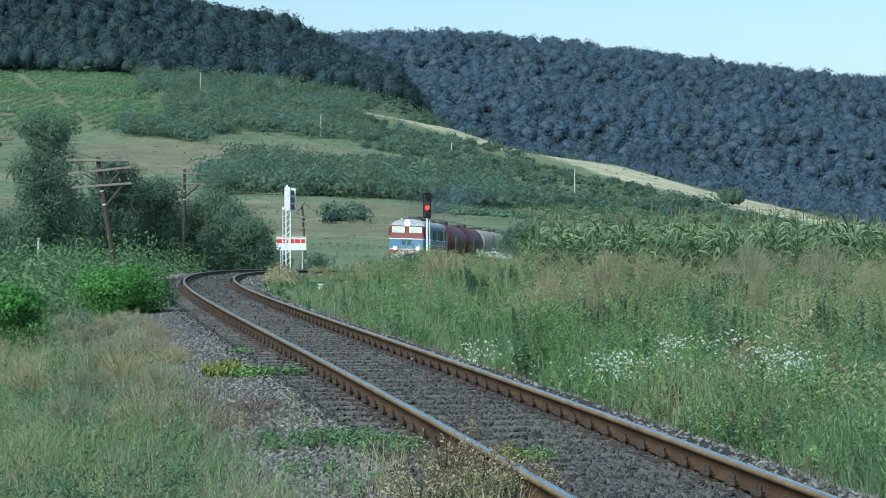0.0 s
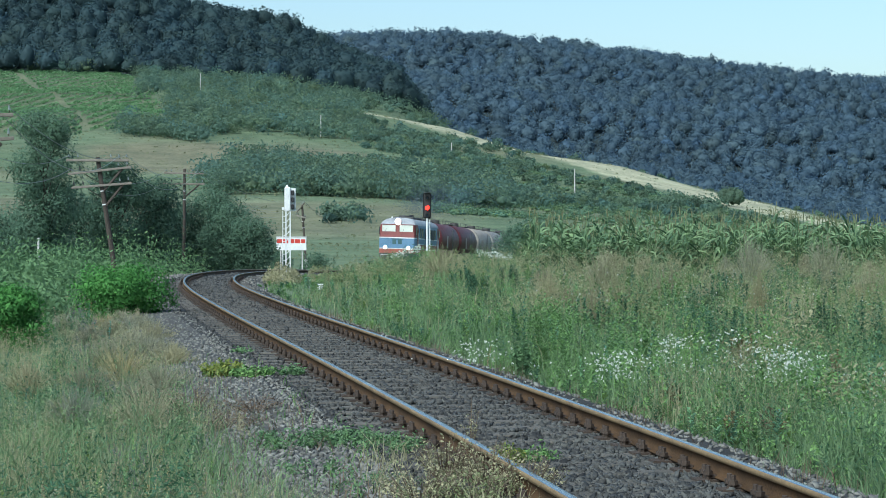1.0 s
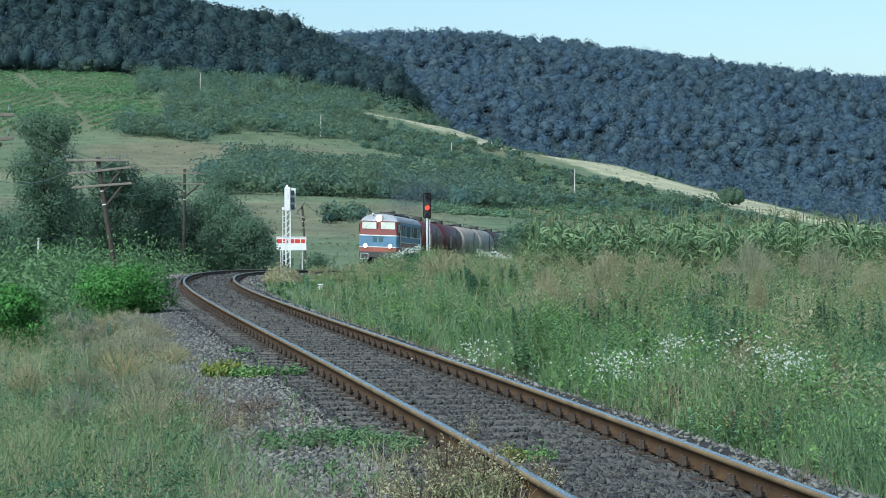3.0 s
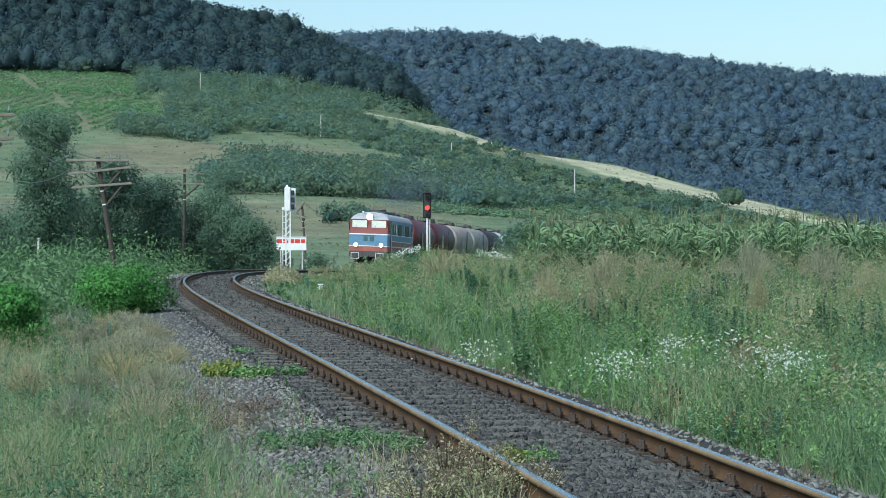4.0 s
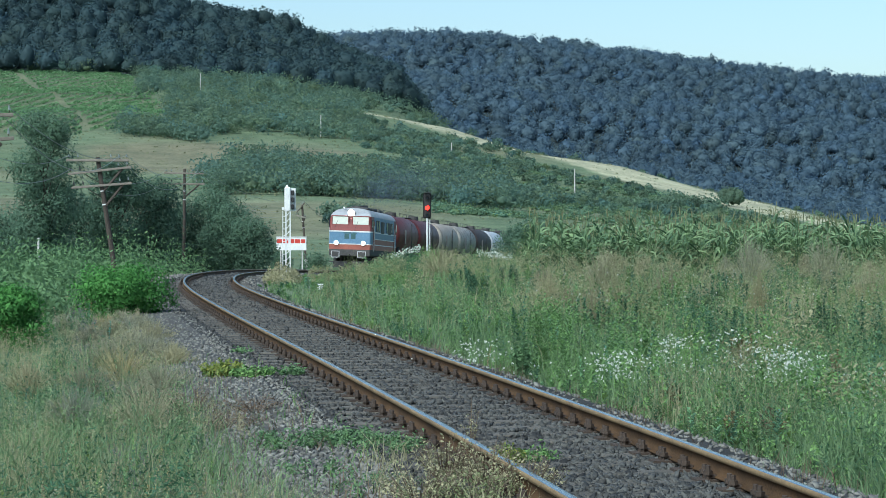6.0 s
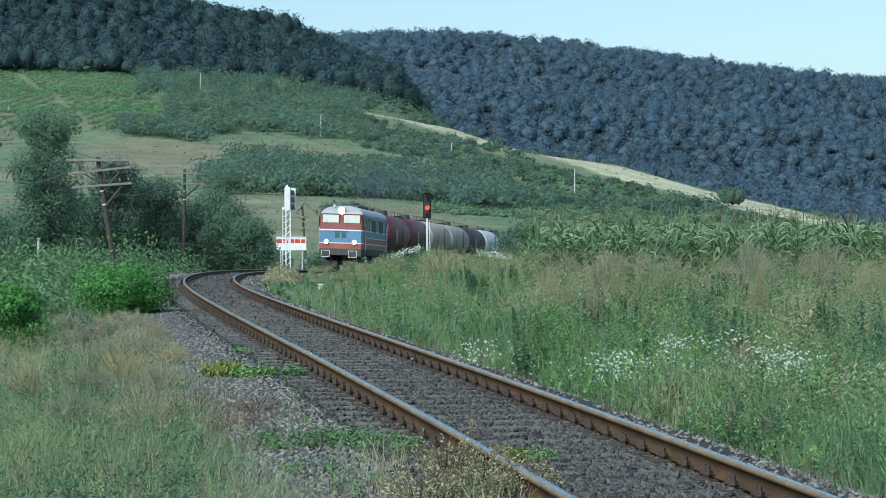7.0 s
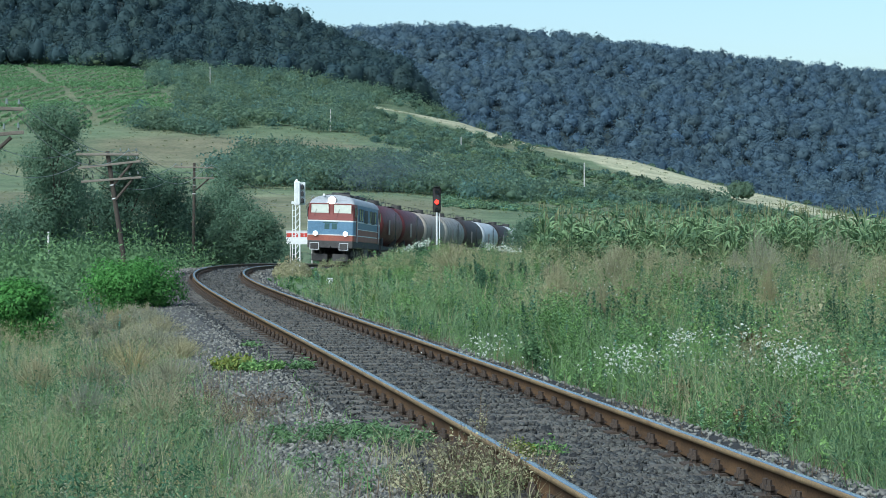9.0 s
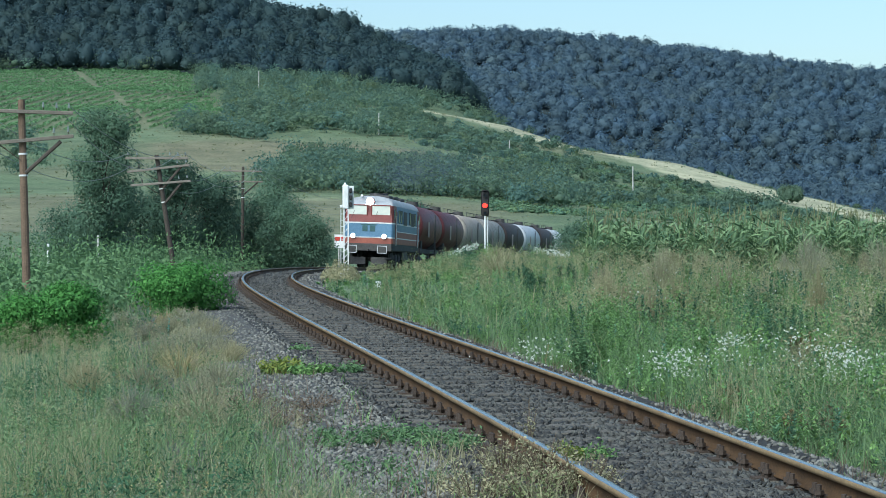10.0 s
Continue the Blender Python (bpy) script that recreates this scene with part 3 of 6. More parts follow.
def hill_scrub():
    """Low green growth in uneven drifts over the open slope."""
    x, y = scatter(5200, -0.005, 0.16, 555, 850, 0.0)
    k = lowfreq(x, y * 1.6, 80, 8.0) + 0.5 * lowfreq(x, y, 24, 3.0) + rng.normal(size=len(x)) * 0.2 > -0.12
    q, d = x / y, np.hypot(x, y)
    k &= d < np.interp(q, [-0.036, 0.004, 0.079, 0.154, 0.2], [1030, 985, 893, 835, 780]) - np.interp(q, [0, 0.1, 0.2], [60, 90, 240])
    x, y = x[k], y[k]
    h = rng.uniform(0.5, 1.5, len(x))
    c = np.stack([x, y, ground_z(x, y) + h * 0.3], -1)
    crowns("hill_scrub", c, np.stack([h * 1.6, h * 1.6, h * 0.6], -1), 20, 0.4, M_SCRUB, "low green scrub over the open slope", "scrub", core=0.5, spread=0.2, frizz=0.35)


def vineyard():
    """Rows of vines up the slope."""
    vs = []
    for k in range(-16, 36):
        b = np.linspace(-0.27, -0.112, 260)
        d = 640 + k * 15.5 + (b + 0.27) * 2100
        edge = np.interp(d, [815, 1000, 1120, 1180], [-0.122, -0.128, -0.139, -0.15]) + 0.002 * math.sin(k * 1.7)
        gap = np.abs(b - np.interp(d, [850, 1190], [-0.158, -0.196])) < 0.0016
        ok = (d < 1175) & (d > 822 + 10 * math.sin(k)) & (b < edge) & ~gap & (rng.random(len(b)) > 0.08)
        x, y = (b * d / np.sqrt(1 + b * b))[ok], (d / np.sqrt(1 + b * b))[ok]
        if len(x):
            vs.append(np.stack([x, y, ground_z(x, y) + 0.5], -1))
    c = np.concatenate(vs) + rng.normal(size=(sum(map(len, vs)), 3)) * np.array([0.2, 0.5, 0.12])
    v = clumps(c, np.tile([0.75, 0.7, 0.7], (len(c), 1)), 12, 0.62)
    stuff("vineyard", v, M_VINE, "rows of green vines on the hill slope", "vineyard")


M_SCRUB = leaf("scrub_leaf", (0.155, 0.25, 0.138), (0.095, 0.16, 0.094), scale=0.06, island=0.4, trans=0.35, tone=True)
M_VINE = leaf("vine_leaf", (0.20, 0.36, 0.165), (0.11, 0.215, 0.10), scale=0.1, trans=0.35)


def at_bearing(mark, d):
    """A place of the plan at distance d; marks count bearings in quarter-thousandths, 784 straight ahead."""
    b = (mark - 784) / 4000
    return b * d, d


def blades(x, y, z, h, w, lean=0.35, segs=2):
    """Bent grass blades: a strip of two parts that ends in a point."""
    n = len(x)
    a = rng.uniform(0, 6.28, n)
    t = np.stack([np.cos(a), np.sin(a), 0 * a], -1)
    fa = rng.uniform(0, 6.28, n)
    side = np.stack([np.cos(fa), np.sin(fa) * 0.6, 0 * fa], -1)
    base = np.stack([x, y, z - 0.03], -1)
    ln = (rng.uniform(0.05, 1.0, n) ** 1.3 * lean * h)[:, None]
    h, w = h[:, None], w[:, None]
    up = np.array([0, 0, 1.0])
    if segs == 1:
        v = np.stack([base - side * w / 2, base + side * w / 2, base + up * h + t * ln], 1).reshape(-1, 3)
        return v, np.arange(len(v)).reshape(-1, 3)
    mid = base + up * h * 0.55 + t * ln * 0.3
    v = np.stack([base - side * w / 2, base + side * w / 2, mid - side * w * 0.4, mid + side * w * 0.4, base + up * h * 0.97 + t * ln], 1).reshape(-1, 3)
    k = (np.arange(n) * 5)[:, None]
    f = np.concatenate([k + np.array([[0, 1, 3]]), k + np.array([[0, 3, 2]]), k + np.array([[2, 3, 4]])])
    return v, f


def field_places(n, d0, d1, side, b0=-0.235, b1=0.205, power=1.7, gap=1.3):
    m = 9
    x, y = scatter(n // m, b0, b1, d0, d1, power)
    d = np.hypot(x, y)
    x = (x[:, None] + rng.normal(size=(len(x), m)) * 0.07 * np.clip(d / 25, 1, 4)[:, None]).ravel()
    y = (y[:, None] + rng.normal(size=(len(y), m)) * 0.14 * np.clip(d / 25, 1, 4)[:, None]).ravel()
    s, l = across(x, y)
    gap = gap * (1 + 0.18 * lowfreq(x, y, 3.5, 1.0) + 0.1 * rng.normal(size=len(x)))
    keep = (l > gap) if side > 0 else (l < -gap)
    return x[keep], y[keep], l[keep]


def grow(name, xyl, h0, h1, w, material, label, lean=0.35, segs=2, patch=0.0, category="grass", seed=0.0):
    x, y, l = xyl
    if patch:
        keep = lowfreq(x, y, 7, seed) * 0.6 + lowfreq(x, y, 2.3, seed + 1) * 0.4 + rng.normal(size=len(x)) * 0.12 > patch
        x, y, l = x[keep], y[keep], l[keep]
    d = np.hypot(x, y)
    h = rng.uniform(h0, h1, len(x)) * (1 + 0.25 * lowfreq(x, y, 5, 3.0)) * np.clip((np.abs(l) - 0.9) / 1.5, 0.35, 1) * np.where(l > 0, np.clip(1.25 - np.clip((d - 45) / 30, 0, 1) * np.clip(1.6 - l / 6, 0, 0.88), 0.3, 1.0), 1)
    ww = np.maximum(w, d / 4000 * 0.9) * rng.uniform(0.7, 1.3, len(x))
    return stuff(name, blades(x, y, ground_z(x, y), h, ww, lean, segs), material, label, category)


def forbs(name, n, d0, d1, side, h0, h1, material, label, gap=1.6, size=0.035, patch=0.0, seed=0.0, k=26):
    """Leafy meadow plants: leaves set round many upright stems."""
    x, y = scatter(n, -0.235, 0.205, d0, d1, 1.6)
    s, l = across(x, y)
    keep = ((l > gap) if side > 0 else (l < -gap)) & (lowfreq(x, y, 6, seed) + rng.normal(size=n) * 0.25 > patch)
    x, y, l = x[keep], y[keep], l[keep]
    d = np.hypot(x, y)
    n = len(x)
    h = rng.uniform(h0, h1, n) * np.clip((np.abs(l) - 0.8) / 2, 0.4, 1) * np.where(l > 0, np.clip(1.25 - np.clip((d - 45) / 30, 0, 1) * np.clip(1.6 - l / 6, 0, 0.88), 0.3, 1.0), 1)
    f = rng.uniform(0.1, 1.0, (n, k))
    a = rng.uniform(0, 6.28, (n, k))
    out = h[:, None] * 0.22 * (1.15 - f) * rng.uniform(0.3, 1.2, (n, k)) + 0.01
    p = np.stack([x[:, None] + np.cos(a) * out, y[:, None] + np.sin(a) * out, ground_z(x, y)[:, None] + h[:, None] * f], -1).reshape(-1, 3)
    dr = np.stack([np.cos(a) * 0.7, np.sin(a) * 0.7, np.full_like(a, 0.8)], -1).reshape(-1, 3)
    sz = np.repeat(np.maximum(size, d / 4000 * 2.4), k)
    return stuff(name, leaves(p, dr, sz), material, label, "weeds")


def hummocks(name, n, d0, d1, side, r0, r1, material, label, gap=1.7, patch=0.0, seed=0.0, k=46, tall=1.5):
    """Bushy meadow plants: small domes of leaves with shade between them."""
    x, y = scatter(n, -0.235, 0.205, d0, d1, 1.5)
    s, l = across(x, y)
    keep = ((l > gap) if side > 0 else (l < -gap)) & (lowfreq(x, y, 7, seed) + rng.normal(size=n) * 0.2 > patch)
    x, y, l = x[keep], y[keep], l[keep]
    d = np.hypot(x, y)
    low = np.clip((np.abs(l) - 0.9) / 2, 0.4, 1) * np.where(l > 0, np.clip(1.25 - np.clip((d - 45) / 30, 0, 1) * np.clip(1.6 - l / 6, 0, 0.88), 0.3, 1.0), 1)
    r = rng.uniform(r0, r1, len(x)) * low * np.clip(d / 60, 1, 1.5)
    parts = []
    for near in (True, False):
        q = (d < 42) == near
        kk = int(k * 2.6) if near else k
        dirs = rng.normal(size=(q.sum(), kk, 3))
        dirs /= np.linalg.norm(dirs, axis=-1, keepdims=True)
        dirs[..., 2] = np.abs(dirs[..., 2])
        rad = r[q][:, None, None] * np.array([1, 1, tall * 1.5]) * rng.uniform(0.35, 1.12, (q.sum(), kk, 1))
        base = np.stack([x[q], y[q], ground_z(x[q], y[q]) + 0.02], -1)
        p = (base[:, None] + dirs * rad).reshape(-1, 3)
        sz = np.repeat(np.maximum(0.034, d[q] / 4000 * 4.0) if not near else np.maximum(0.036, d[q] * 0.0014), kk)
        parts.append(leaves(p, dirs.reshape(-1, 3) * 0.6, sz, 0.15))
    off = len(parts[0][0])
    stuff(name, (np.concatenate([parts[0][0], parts[1][0]]), np.concatenate([parts[0][1], parts[1][1] + off])), material, label, "weeds")


def plumes(name, n, d0, d1, h0, h1, material, label, gap=3.0, b0=-0.06, b1=0.205, patch=0.0, seed=0.0, k=60, side=1, speck=0.012):
    """Airy seed heads standing over the meadow."""
    x, y = scatter(n, b0, b1, d0, d1, 1.2)
    s, l = across(x, y)
    keep = (l * side > gap) & (lowfreq(x, y, 9, seed) + rng.normal(size=n) * 0.15 > patch)
    x, y = x[keep], y[keep]
    d = np.hypot(x, y)
    h = rng.uniform(h0, h1, len(x)) * np.clip((np.abs(l[keep]) - 1) / 5, 0.5, 1)
    c = np.stack([x, y, ground_z(x, y) + h * 0.78], -1)
    r = np.stack([h * 0.2, h * 0.2, h * 0.3], -1) * rng.uniform(0.7, 1.3, (len(x), 1))
    stuff(name, clumps(c, r, k, np.maximum(speck, d / 4000 * 1.3)), material, label, "weeds")
    stuff(name, blades(x, y, ground_z(x, y), h, np.maximum(0.004, d / 4000 * 0.4), 0.3), material, label, "weeds")


def herbs(name, n, d0, d1, side, h0, h1, material, label, gap=1.5, patch=0.0, seed=0.0, k=44, leaf_len=0.085):
    """Upright meadow plants: narrow leaves that rise outwards from a stem, shorter to its tip."""
    x, y = scatter(n, -0.235, 0.205, d0, d1, 1.4)
    s, l = across(x, y)
    keep = (l * side > gap) & (lowfreq(x, y, 5, seed) * 0.7 + lowfreq(x, y, 1.7, seed + 2) * 0.4 + rng.normal(size=n) * 0.15 > patch)
    x, y, l = x[keep], y[keep], l[keep]
    n, d = len(x), np.hypot(x, y)
    low = np.clip((np.abs(l) - 0.8) / 2.2, 0.4, 1) * np.where(l > 0, np.clip(1.25 - np.clip((d - 45) / 30, 0, 1) * np.clip(1.6 - l / 6, 0, 0.88), 0.3, 1.0), 1)
    h = rng.uniform(h0, h1, n) * low
    v = stems(x, y, h, d, k, leaf_len)
    return stuff(name, (v, np.arange(len(v)).reshape(-1, 4)), material, label, "weeds", tone=np.repeat(tints(n, 0.22, 0.08), 4 * k, 0))


def stems(x, y, h, d, k, leaf_len):
    """Corners of the k narrow leaves of each plant."""
    n = len(x)
    lean = rng.normal(size=(n, 2)) * 0.13
    f = np.sort(rng.uniform(0.06, 1.0, (n, k)), 1)
    a = np.arange(k)[None] * 2.4 + rng.uniform(0, 6.28, (n, 1)) + rng.normal(size=(n, k)) * 0.3
    ln = leaf_len * np.clip(d / 28, 1, 2.2)[:, None] * (1.25 - 0.8 * f) * rng.uniform(0.6, 1.3, (n, k))
    out = np.stack([np.cos(a), np.sin(a), rng.uniform(0.2, 1.1, (n, k)) + 0.5 * f], -1)
    out /= np.linalg.norm(out, axis=-1, keepdims=True)
    wide = np.stack([-np.sin(a), np.cos(a), 0 * a], -1) * np.maximum(0.13 * leaf_len, d / 4000 * 1.0)[:, None, None] * rng.uniform(0.7, 1.4, (n, k, 1))
    foot = np.stack([x[:, None] + lean[:, :1] * h[:, None] * f, y[:, None] + lean[:, 1:] * h[:, None] * f, ground_z(x, y)[:, None] + h[:, None] * f], -1)
    mid, tip = foot + out * (ln * 0.5)[..., None], foot + out * ln[..., None] - np.array([0, 0, 0.25]) * ln[..., None]
    return np.stack([foot, mid - wide, tip, mid + wide], 2).reshape(-1, 3)


def herb_clumps():
    """Single plants and clumps that stand out of the meadow."""
    r = random.Random(21)
    green, blue, tan = (M_HERB, (0.98, 1.0, 0.9), "fresh green"), (M_HERB_BLUE, (0.62, 0.66, 0.64), "dark green"), (M_HERB_DRY, (0.75, 0.62, 0.5), "reddish-brown")
    places = [(920, 29, 0.07, 0.98, 3, blue), (960, 28, 0.2, 0.5, 9, green), (1150, 27.5, 0.22, 0.62, 14, green), (1372, 21.5, 0.24, 0.5, 18, green), (1310, 25.5, 0.16, 0.72, 9, tan), (1482, 23.5, 0.12, 0.66, 7, tan),
              (1530, 30, 0.5, 0.95, 16, blue), (1440, 33, 0.5, 0.9, 14, blue), (1080, 36, 0.5, 0.85, 14, blue), (1240, 31, 0.4, 0.75, 12, blue), (1010, 30, 0.25, 0.55, 9, blue), (1190, 22.6, 0.12, 0.35, 6, tan),
              (1310, 19.2, 0.1, 0.3, 5, tan), (1385, 18.6, 0.1, 0.32, 5, tan), (1250, 42, 0.6, 0.9, 12, blue), (870, 36, 0.4, 0.55, 10, green), (780, 42, 0.4, 0.45, 10, green)]
    for _ in range(46):
        d = r.uniform(24, 72)
        places.append((r.uniform(820, 1580), d, r.uniform(0.2, 0.5) * (1 + d / 90), r.uniform(0.5, 1.0), r.randint(6, 14), r.choice((green, blue, blue, blue, green))))
    for mark, d, w, h, n, (material, tint, word) in places:
        x0, y0 = at_bearing(mark, d)
        if across(np.array([x0]), np.array([y0]))[1][0] < 1.7:
            continue
        x, y = x0 + rng.normal(size=n) * w * 0.5, y0 + rng.normal(size=n) * w * 0.9
        v = stems(x, y, h * rng.uniform(0.7, 1.05, n), np.full(n, float(d)), 70, 0.095)
        me = mesh_from("leafy_weed", v, np.arange(len(v)).reshape(-1, 4), material, tone=np.tile(np.array(tint) * r.uniform(0.85, 1.15), (len(v), 1)))
        tagged(new("leafy_weed", me), word + " leafy weeds standing in the meadow grass", "weeds", "leafy weeds", kind="stuff")


def airy_bushes():
    """Single bushy weeds gone to seed: thin branching stalks with specks of seed."""
    r = random.Random(5)
    places = [(1065, 60, 0.6, 1.4), (1180, 52, 0.5, 1.1), (1330, 64, 0.7, 1.8), (1465, 62, 0.8, 1.8), (1540, 48, 0.5, 1.2),
              (785, 90, 1.3, 1.4), (1310, 25, 0.28, 0.62), (1490, 22, 0.3, 0.6), (1000, 45, 0.6, 0.8), (1130, 38, 0.5, 0.75), (260, 31, 0.55, 0.45), (215, 27, 0.5, 0.45), (285, 25, 0.4, 0.42), (150, 25, 0.45, 0.4),
              (240, 38, 0.5, 0.45), (300, 29, 0.4, 0.4), (235, 33, 0.45, 0.42), (190, 30, 0.4, 0.42), (270, 35, 0.45, 0.42), (255, 23, 0.35, 0.38)]
    places += [(r.uniform(960, 1580), r.uniform(34, 80), r.uniform(0.25, 0.6), r.uniform(0.6, 1.2)) for _ in range(20)]
    places += [(r.uniform(20, 300), r.uniform(17, 42), r.uniform(0.2, 0.45), r.uniform(0.3, 0.5)) for _ in range(14)]
    for mark, d, w, h in places:
        x0, y0 = at_bearing(mark, d)
        if abs(across(np.array([x0]), np.array([y0]))[1][0]) < 2.1:
            continue
        n = 150
        a, q = rng.uniform(0, 6.28, n), rng.random(n) ** 0.6
        tip = np.stack([np.cos(a) * q * w, np.sin(a) * q * w, h * (1.05 - 0.5 * q ** 2) * rng.uniform(0.55, 1.0, n)], -1)
        foot = tip * np.array([0.22, 0.22, 0.0])
        mid = foot * 0.5 + tip * 0.5 + np.array([0, 0, 0.08 * h])
        side = np.array([1.0, 0, 0]) * max(0.0035, d / 4000 * 0.45)
        v1 = np.stack([foot - side, foot + side, mid + side, mid - side, mid - side, mid + side, tip + side * 0.5, tip - side * 0.5], 1).reshape(-1, 4, 3)
        m = 9
        p = (tip[:, None] * rng.uniform(0.72, 1.04, (n, m, 1)) + rng.normal(size=(n, m, 3)) * 0.045 * h).reshape(-1, 3)
        v2 = leaves(p, np.tile([0, -0.3, 0.6], (n * m, 1)), np.full(n * m, max(0.011, d * 0.00052)), 0.35)[0].reshape(-1, 4, 3)
        v = np.concatenate([v1, v2]).reshape(-1, 3) + np.array([x0, y0, float(ground_z(x0, y0)[0]) + 0.02])
        me = mesh_from("seeding_weed", v, np.arange(len(v)).reshape(-1, 4), M_HERB_DRY, tone=np.tile(tints(1, 0.1, 0.04), (len(v), 1)))
        tagged(new("seeding_weed", me), "bushy tan weed gone to seed in the grass", "weeds", "seeding weeds", kind="stuff")


def mounds():
    """Single taller stands of weeds before the curve."""
    for mark, d, w, h, m, label in ((690, 104, 1.0, 1.25, M_GRASS, "green stand of weeds before the curve"), (757, 101, 1.0, 1.45, M_LUSH, "fresh green stand of weeds before the curve"),
                                  (725, 96, 1.1, 1.4, M_DEEP, "dark green stand of weeds before the curve"), (790, 92, 1.0, 1.4, M_OLIVE, "olive stand of seeding weeds before the curve"),
                                  (840, 98, 1.1, 1.35, M_GRASS, "green stand of weeds before the curve"), (660, 104, 0.9, 0.55, M_GRASS, "green stand of weeds beside the line"),
                                  (500, 79, 0.7, 0.85, M_DRY, "olive weeds round the foot of the signal"), (560, 88, 0.9, 0.25, M_GRASS, "green weeds beside the line"),
                                  (900, 104, 1.3, 1.0, M_GRASS, "green stand of weeds below the bush"), (610, 98, 0.9, 0.3, M_OLIVE, "olive weeds beside the line")):
        stand(mark, d, w, h, m, label, 2600)
    r = random.Random(11)
    kinds = ((M_GRASS, "grey-green stand of weeds in the meadow"), (M_LUSH, "fresh green stand of weeds in the meadow"), (M_DEEP, "dark green stand of weeds in the meadow"),
             (M_OLIVE, "olive stand of seeding weeds in the meadow"), (M_DRY, "straw-coloured stand of dry weeds in the meadow"))
    for i in range(110):
        d = 20 * (86 / 20) ** r.random()
        mark = r.uniform(560, 1590) if d > 45 else r.uniform(950, 1590)
        x, y = at_bearing(mark, d)
        l = across(np.array([x]), np.array([y]))[1][0]
        if l < 2.2:
            continue
        far = d > 50
        m, label = kinds[r.choice((0, 1, 2, 3, 4, 3, 4) if far else (0, 1, 1, 2, 0, 3, 4))]
        stand(mark, d, r.uniform(0.25, 0.6) * (1.6 if far else 1), r.uniform(0.6, 1.25) * min(1.0, 0.35 + l / 9), m, label, 700)


def stand(mark, d, w, h, m, label, n):
    """A stand of one kind of weed, leaves thinning to its edge."""
    x0, y0 = at_bearing(mark, d)
    a, q = rng.uniform(0, 6.28, n), rng.random(n) ** 0.5
    x, y = x0 + np.cos(a) * q * w, y0 + np.sin(a) * q * w * 2.2
    top = h * (1 - 0.6 * q ** 2) * (0.8 + 0.3 * np.sin(x * 9) * np.cos(y * 7))
    z = ground_z(x, y) + top * rng.random(n) ** 0.5
    dr = np.stack([np.cos(a) * 0.4, np.sin(a) * 0.4, np.full(n, 0.7)], -1)
    tagged(new("weed_stand", mesh_from("weed_stand", *leaves(np.stack([x, y, z], -1), dr, np.full(n, max(0.05, d * 0.00105)), 0.2), m)), label, "weeds", kind="stuff")


